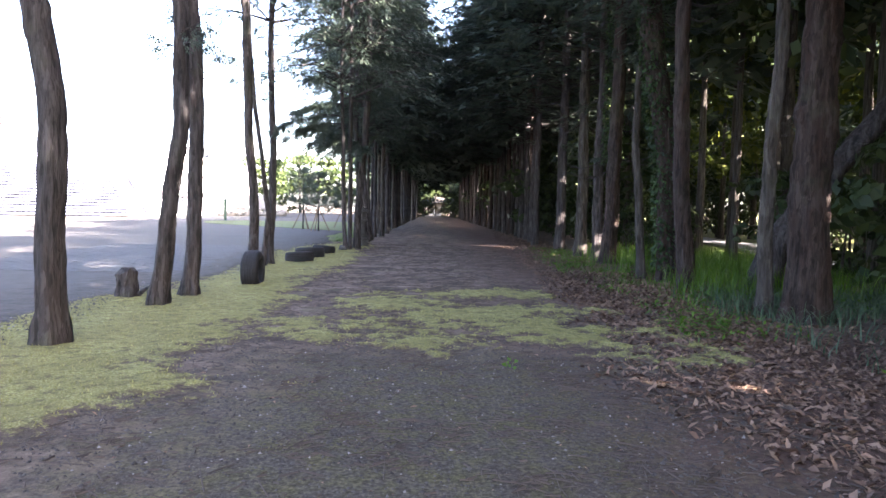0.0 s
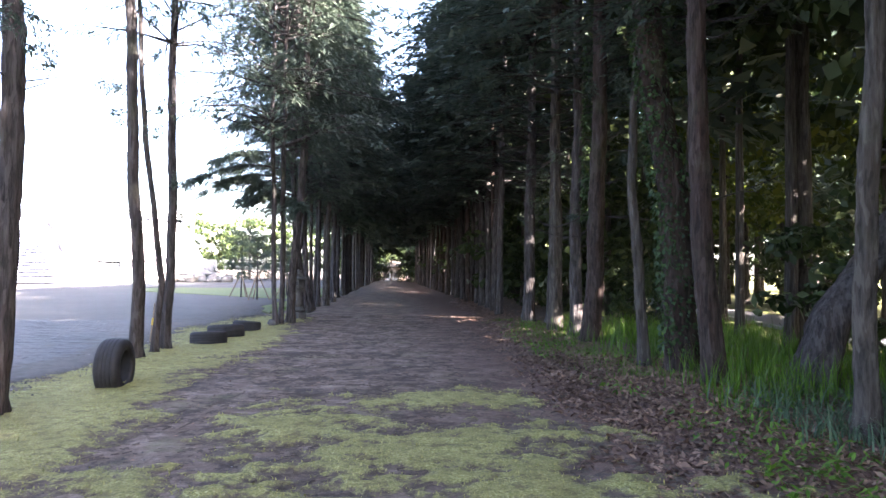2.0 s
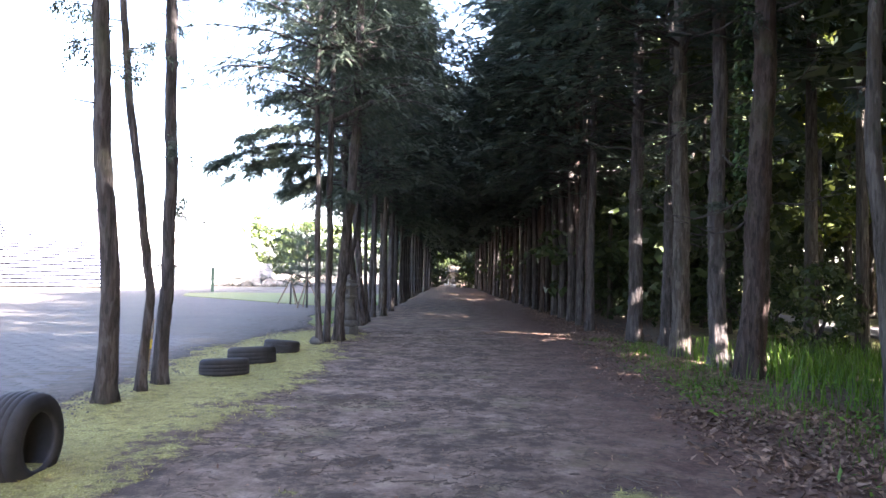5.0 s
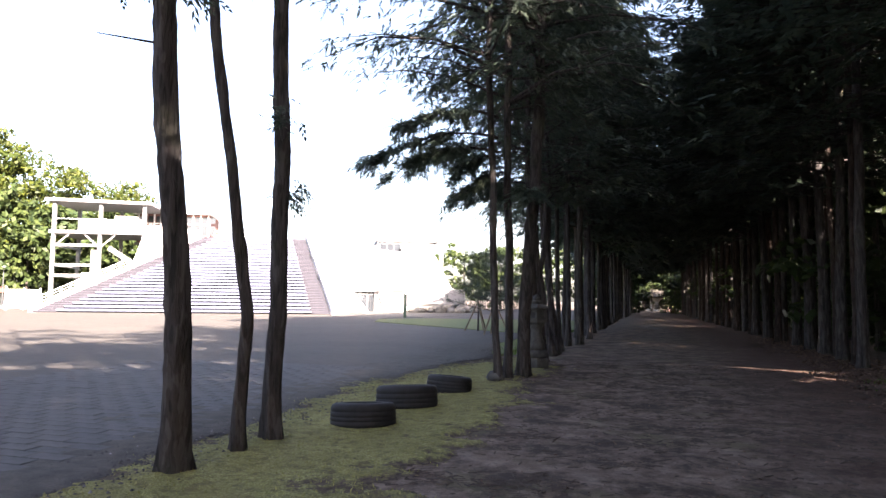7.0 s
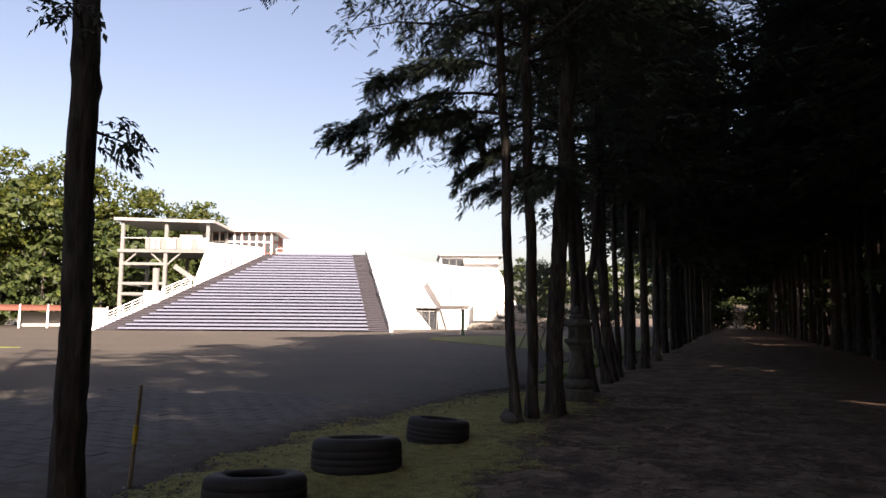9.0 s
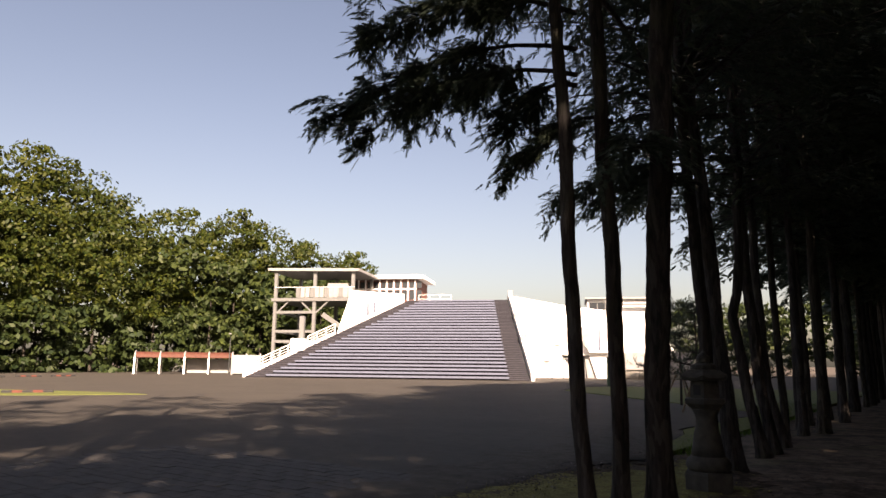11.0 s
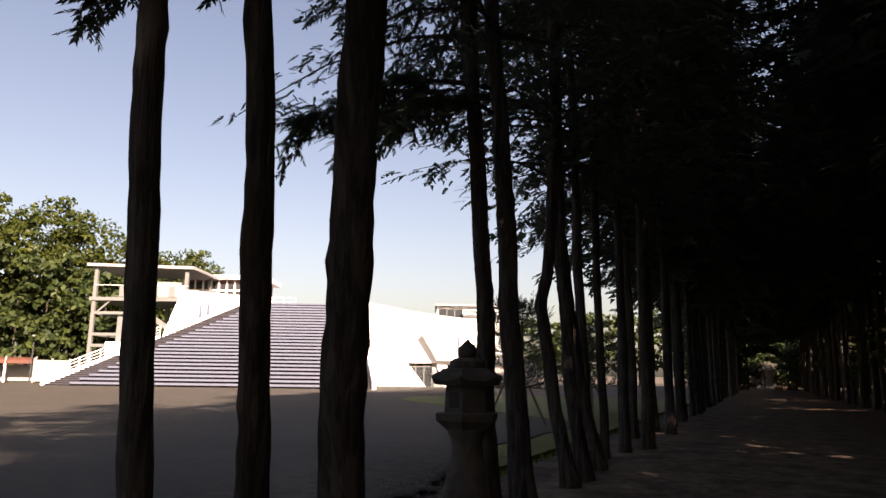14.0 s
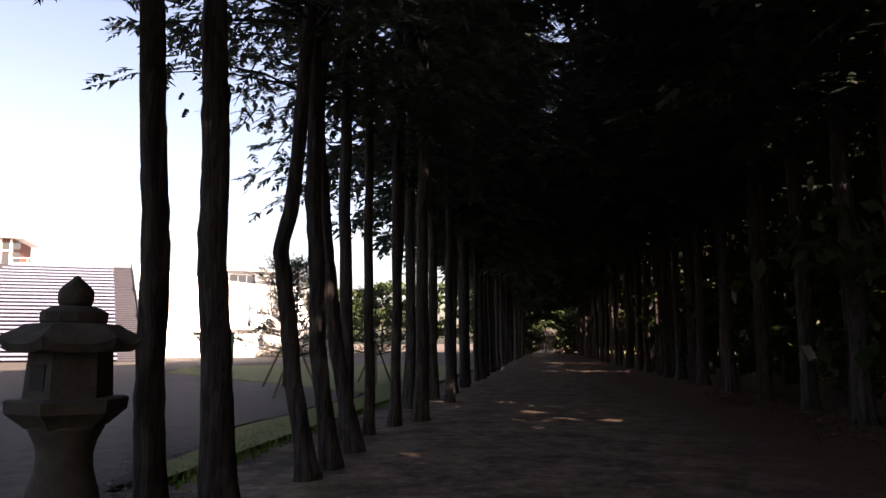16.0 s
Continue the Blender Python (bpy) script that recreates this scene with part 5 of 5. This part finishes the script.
young_pine(-6.2, 37.0, 3.0, 2)
young_pine(-5.6, 42.5, 2.8, 3)


def end_gate():
    root = thing("end_house", "small dark-roofed house at the end of the avenue", "house", pose(0.6, 124, 0))
    part("wall", box_bm((-1.6, 0, 0), (1.6, 4, 2.3)), BARK, root)
    bm = bmesh.new()
    prism(bm, [(-2.3, -0.8, 2.3), (2.3, -0.8, 2.3), (1.4, 2.0, 3.4), (-1.4, 2.0, 3.4)], (0, 0.3, 0.1))
    part("roof", bm, BARK_GREY, root)
    part("doorway", box_bm((-1, -0.05, 0), (1, -0.005, 2.1)), GLASS, root)


end_gate()


# ---- leaves, grass and small litter ----
def ground_z(x, y):
    z = 0.02 * wobble(x, y, 0.6) - 0.01 - 0.045 * max(0, min(1, (-2.3 - x) * 1.5))
    if x > 3.2:
        z += 0.10 * min(1, (x - 3.2) / 2.0) * (0.6 + 0.4 * wobble(x, y, 0.5))
    return z


def quads(name, pos, direc, wid, nrm_jit, mat, label, category, rng, curl=0.3):
    """Flat little leaves: one bent pair of faces each."""
    n = len(pos)
    a = np.stack([np.cos(direc), np.sin(direc), rng.normal(0, nrm_jit, n)], 1)
    b = np.stack([-np.sin(direc), np.cos(direc), rng.normal(0, nrm_jit, n)], 1)
    l = wid[:, None] * rng.uniform(0.8, 1.5, n)[:, None]
    w = wid[:, None] * 0.42
    up = np.array([0, 0, 1.0]) * (wid * curl)[:, None]
    v = np.stack([pos - a * l, pos - a * 0.1 * l + b * w + up, pos + a * l, pos - a * 0.1 * l - b * w + up], 1)
    v2 = v.reshape(-1, 3)
    k = np.arange(n) * 4
    f = np.concatenate([np.stack([k, k + 1, k + 2], 1), np.stack([k, k + 2, k + 3], 1)])
    return tagged(new(name, mesh_of(name, v2, f, mat)), label, category, kind="stuff")


def blades(name, pos, h, w, lean, mat, label, category, rng, seg=3):
    """Arched grass blades."""
    n = len(pos)
    a = rng.random(n) * 6.2832
    d = np.stack([np.cos(a), np.sin(a), np.zeros(n)], 1)
    s = np.stack([-np.sin(a), np.cos(a), np.zeros(n)], 1)
    rows = []
    for i in range(seg + 1):
        t = i / seg
        c = pos + d * (lean * h * t * t)[:, None] + np.array([0, 0, 1.0]) * (h * (t - 0.35 * lean * t * t * t))[:, None]
        ww = (w * (1 - t) ** 0.7 + 0.0004)[:, None]
        rows += [c - s * ww, c + s * ww]
    v = np.stack(rows, 1).reshape(-1, 3)
    k = np.arange(n) * (2 * seg + 2)
    f = np.concatenate([np.stack([k + 2 * i, k + 2 * i + 1, k + 2 * i + 3, k + 2 * i + 2], 1) for i in range(seg)])
    return tagged(new(name, mesh_of(name, v, f, mat)), label, category, kind="stuff")


def scatter(rng, n, x0, x1, y0, y1, keep, z=0.0):
    out = []
    while len(out) < n:
        x, y = rng.uniform(x0, x1), rng.uniform(y0, y1)
        if rng.random() < keep(x, y):
            out.append((x, y, ground_z(x, y) + z))
    return np.array(out)


def small_litter():
    rng = np.random.default_rng(17)
    edge = lambda y: 1.75 + 0.055 * max(0, y - 5) + (0.25 * max(0, 5 - y) if y < 5 else 0)

    def dens(x, y):
        e = edge(y) + 0.5 * wobble(x, y, 0.9)
        return max(0.0, min(1.0, (x - e + 0.35) / 0.7)) * max(0.08, min(1, (5.4 - x) / 1.5))
    p = scatter(rng, 16000, 0.8, 6.0, 2.0, 15, dens, 0.010)
    quads("leaf_litter", p, rng.random(len(p)) * 6.28, rng.uniform(0.016, 0.046, len(p)), 0.45, LITTER, "dry curled brown leaves covering the verge", "leaf litter", rng)
    p = scatter(rng, 5000, 1.5, 8.0, 12, 40, dens, 0.012)
    quads("leaf_litter", p, rng.random(len(p)) * 6.28, rng.uniform(0.02, 0.05, len(p)), 0.35, LITTER, "dry brown leaves under the avenue trees", "leaf litter", rng)
    p = scatter(rng, 1500, -3.2, 2.5, 2.0, 26, lambda x, y: 0.35 + 0.3 * wobble(x, y, 1.3), 0.01)
    quads("fallen_leaf_scatter", p, rng.random(len(p)) * 6.28, rng.uniform(0.008, 0.022, len(p)), 0.3, LITTER, "scattered small pale leaves on the earth path", "leaf litter", rng)
    # twigs and needles on the path
    p = scatter(rng, 13000, -2.9, 3.2, 1.5, 26, lambda x, y: 0.12 + 1.5 * max(0, wobble(x, y * 1.6, 1.5) + 0.5 * wobble(x, y, 4.0)), 0.006)
    n = len(p)
    a = rng.normal(0.15, 0.9, n)
    l, w = rng.uniform(0.012, 0.06, n) * np.where(rng.random(n) < 0.1, 2.4, 1.0), rng.uniform(0.002, 0.005, n)
    d = np.stack([np.cos(a), np.sin(a), rng.normal(0, 0.06, n)], 1)
    s = np.stack([-np.sin(a), np.cos(a), np.zeros(n)], 1)
    up = np.array([0, 0, 1.0])
    v = np.stack([p - d * l[:, None] - s * w[:, None], p - d * l[:, None] + s * w[:, None], p - d * l[:, None] + up * w[:, None] * 2,
                  p + d * l[:, None] - s * w[:, None], p + d * l[:, None] + s * w[:, None], p + d * l[:, None] + up * w[:, None] * 2], 1).reshape(-1, 3)
    k = np.arange(n) * 6
    f = np.concatenate([np.stack([k, k + 3, k + 5, k + 2], 1), np.stack([k + 1, k + 2, k + 5, k + 4], 1)])
    tagged(new("twig_litter", mesh_of("twig_litter", v, f, TWIG)), "thin dark twigs strewn over the path", "twigs", kind="stuff")
    # gravel
    p = scatter(rng, 13000, -3.6, 2.4, 1.6, 9, lambda x, y: max(0.1, min(1, (8.0 - y) / 2.0)) * (0.6 + 0.5 * wobble(x, y, 1.7)), 0.0)
    n = len(p)
    r = (rng.uniform(0.004, 0.013, n) * np.where(rng.random(n) < 0.08, 1.7, 1.0))[:, None]
    o = np.array([[1, 0, 0], [0, 1, 0], [-1, 0, 0], [0, -1, 0], [0, 0, 0.8]])
    v = (p[:, None] + o[None] * r[:, None] * rng.uniform(0.6, 1.4, (n, 5, 1))).reshape(-1, 3)
    k = np.arange(n) * 5
    f = np.concatenate([np.stack([k + i, k + (i + 1) % 4, k + 4], 1) for i in range(4)])
    tagged(new("gravel", mesh_of("gravel", v, f, GRAVEL)), "loose dark gravel on the path", "gravel", kind="stuff")


_gm = Mat("gravel_stone", 0.9)
_gm.color(_gm.ramp(_gm.island(), [(0, (0.025, 0.021, 0.018)), (0.93, (0.075, 0.064, 0.055)), (1, (0.22, 0.20, 0.185))]))
GRAVEL = _gm.m
small_litter()


def plaza_fringe():
    """Dirt and grit washed over the ragged edge of the paving."""
    rng = np.random.default_rng(53)
    n = 7000
    y = rng.uniform(4, 30, n)
    x = np.array([edge_x(q) for q in y]) + rng.normal(-0.05, 0.32, n)
    p = np.stack([x, y, np.full(n, 0.008)], 1)
    r = rng.uniform(0.006, 0.022, n)[:, None]
    o = np.array([[1, 0, 0], [0, 1, 0], [-1, 0, 0], [0, -1, 0], [0, 0, 0.7]])
    v = (p[:, None] + o[None] * r[:, None] * rng.uniform(0.6, 1.4, (n, 5, 1))).reshape(-1, 3)
    k = np.arange(n) * 5
    f = np.concatenate([np.stack([k + i, k + (i + 1) % 4, k + 4], 1) for i in range(4)])
    tagged(new("edge_grit", mesh_of("edge_grit", v, f, GRAVEL)), "dark grit along the edge of the paving", "gravel", kind="stuff")


plaza_fringe()


def greenery():
    rng = np.random.default_rng(23)
    p = scatter(rng, 5200, 3.6, 8.6, 10.2, 20.5, lambda x, y: max(0, min(1, (x - 4.1 - 0.35 * wobble(x, y, 0.8) + 0.12 * (14 - y) * (y < 14)) / 0.8)) * (0.75 + 0.4 * wobble(x, y, 1.2)))
    blades("tall_grass", p, rng.uniform(0.25, 0.62, len(p)), rng.uniform(0.005, 0.010, len(p)), rng.uniform(0.1, 0.7, len(p)), GRASS, "tall fresh green grass under the trees", "grass", rng)
    p = scatter(rng, 5200, 2.9, 7.8, 3.0, 11.0, lambda x, y: max(0, min(1, (x - 3.75 + 0.02 * (y - 6)) / 0.6)) * max(0.0, 0.4 + 1.0 * wobble(x, y, 1.4)))
    blades("sedge", p, rng.uniform(0.18, 0.42, len(p)), rng.uniform(0.005, 0.010, len(p)), rng.uniform(0.5, 1.3, len(p)), SEDGE, "arching blue-green sedge on the shaded verge", "grass", rng, 4)
    p = scatter(rng, 2200, 2.8, 4.6, 12.5, 24, lambda x, y: max(0, 0.45 + 0.9 * wobble(x, y, 1.0)) * max(0, 1 - abs(x - 3.5 - 0.02 * y) / 0.9))
    blades("verge_grass", p, rng.uniform(0.05, 0.16, len(p)), rng.uniform(0.003, 0.007, len(p)), rng.uniform(0.3, 1.0, len(p)), GRASS, "short tufts of yellow-green verge grass", "grass", rng, 2)
    p = scatter(rng, 2600, 2.7, 6.5, 4.0, 22, lambda x, y: max(0, wobble(x, y, 0.75) * 1.6 - 0.1), 0.05)
    p[:, 2] += rng.uniform(0, 0.10, len(p))
    quads("ground_cover", p, rng.random(len(p)) * 6.28, rng.uniform(0.018, 0.04, len(p)), 0.5, GRASS, "low leafy ground cover plants", "plants", rng, 0.1)
    # one bright seedling on the path
    bm = bmesh.new()
    root = thing("seedling", "small bright yellow-green seedling on the path", "plant", pose(0.62, 5.75, 0.0))
    q = np.array([(0.03 * math.cos(i * 1.3), 0.03 * math.sin(i * 1.3), 0.02 + 0.012 * i) for i in range(8)])
    v, f = sprays(rng, q, q + np.array([0, 0, 0.02]), 0.06, 0.035, 1, 0.3)
    part("leaf_rosette", mesh_of("seedling", v, f, GRASS), None, root)
    bm.free()
    # moss tufts over the moss sheet
    n = 26000
    iy, ix = rng.integers(0, len(MY) - 1, n * 3), rng.integers(0, len(MX) - 1, n * 3)
    ok = MV[iy, ix] > -0.05
    iy, ix = iy[ok][:n], ix[ok][:n]
    p = np.stack([MX[ix] + rng.uniform(-0.035, 0.035, len(ix)), MY[iy] + rng.uniform(-0.035, 0.035, len(iy)), MZ[iy, ix] - 0.004], 1)
    blades("moss_tufts", p, rng.uniform(0.010, 0.032, len(p)), rng.uniform(0.003, 0.007, len(p)), rng.uniform(0.2, 1.2, len(p)), MOSS_TUFT, "fine yellow-green moss tufts", "moss", rng, 2)
    # lawn grass near the young pines
    p = scatter(rng, 5000, -10, -3.6, 27, 44, lambda x, y: 1.0 if x > edge_x(y) + 0.3 else 0.0, 0.03)
    blades("lawn_grass", p, rng.uniform(0.03, 0.09, len(p)), rng.uniform(0.006, 0.012, len(p)), rng.uniform(0.2, 0.8, len(p)), GRASS, "short lawn grass", "grass", rng, 2)


greenery()


def ivy(tree, seed, n, z0, z1, rad, lean, face):
    rng = np.random.default_rng(seed)
    z = rng.uniform(z0, z1, n)
    a = rng.normal(face, 1.1, n)
    r = rad * (1 - 0.6 * z / 16) + 0.03 + rng.uniform(0, 0.07, n)
    cx = np.interp(z, [0, 2.2, 4.6, 7], [0, lean[0], lean[1], lean[1] * 1.4])
    p = np.stack([cx + r * np.cos(a), r * np.sin(a), z], 1)
    d = np.stack([np.cos(a), np.sin(a), -0.7 * np.ones(n)], 1) + rng.normal(0, 0.35, (n, 3))
    v, f = sprays(rng, p, d, 0.062, 0.055, 1, 0.4)
    ob = part("ivy", mesh_of("ivy", v, f, IVY), None, tree, "glossy dark green ivy")
    ob["kind"] = "stuff"


ivy(ivy_tree, 31, 1700, 0.3, 6.0, 0.24, (-0.12, -0.5), 3.6)
ivy(ivy_second, 32, 900, 2.6, 6.5, 0.19, (0.06, 0.05), 4.0)


# ---- paving bricks beside the moss bank ----
def pavers():
    w, d, gap = 0.40, 0.20, 0.012
    bm = bmesh.new()
    box(bm, (-w / 2 + gap / 2, -d / 2 + gap / 2, -0.03), (w / 2 - gap / 2, d / 2 - gap / 2, 0), 0.0)
    top = [e for e in bm.edges if all(v.co.z > -0.001 for v in e.verts)]
    bmesh.ops.bevel(bm, geom=top, offset=0.006, segments=1, affect="EDGES")
    me = bm_mesh("paver", bm, PAVER)
    root = bpy.data.objects["plaza_paving"]
    rng = np.random.default_rng(41)
    count, spare = 0, []
    for r in range(int(9.4 / d)):
        y = 13.6 + r * d
        for c in range(13):
            x = -5.15 - c * w - (w / 2 if r % 2 else 0)
            if x + w / 2 > edge_x(y) - 0.12 - 0.25 * abs(wobble(x, y, 1.5)):
                continue
            m = pose(x, y, 0.016 + rng.normal(0, 0.0015), rng.normal(0, 0.25), rng.normal(0, 0.25), rng.normal(0, 0.3))
            if c < 7 and count < 300:
                ob = part("paver", me, None, root, m=m)
                count += 1
            else:
                spare.append(m)
    base = np.array([v.co[:] for v in me.vertices])
    fs = [tuple(p.vertices) for p in me.polygons]
    allv, allf = [], []
    for k, m in enumerate(spare):
        mm = np.array(m)
        allv.append(base @ mm[:3, :3].T + mm[:3, 3])
        allf += [tuple(i + k * len(base) for i in f) for f in fs]
    me2 = bpy.data.meshes.new("paver_field")
    me2.from_pydata(np.concatenate(allv).tolist(), [], allf)
    me2.materials.append(PAVER)
    ob = part("paver_field", me2, None, root, "grey paving bricks further out")
    ob["kind"] = "stuff"


pavers()
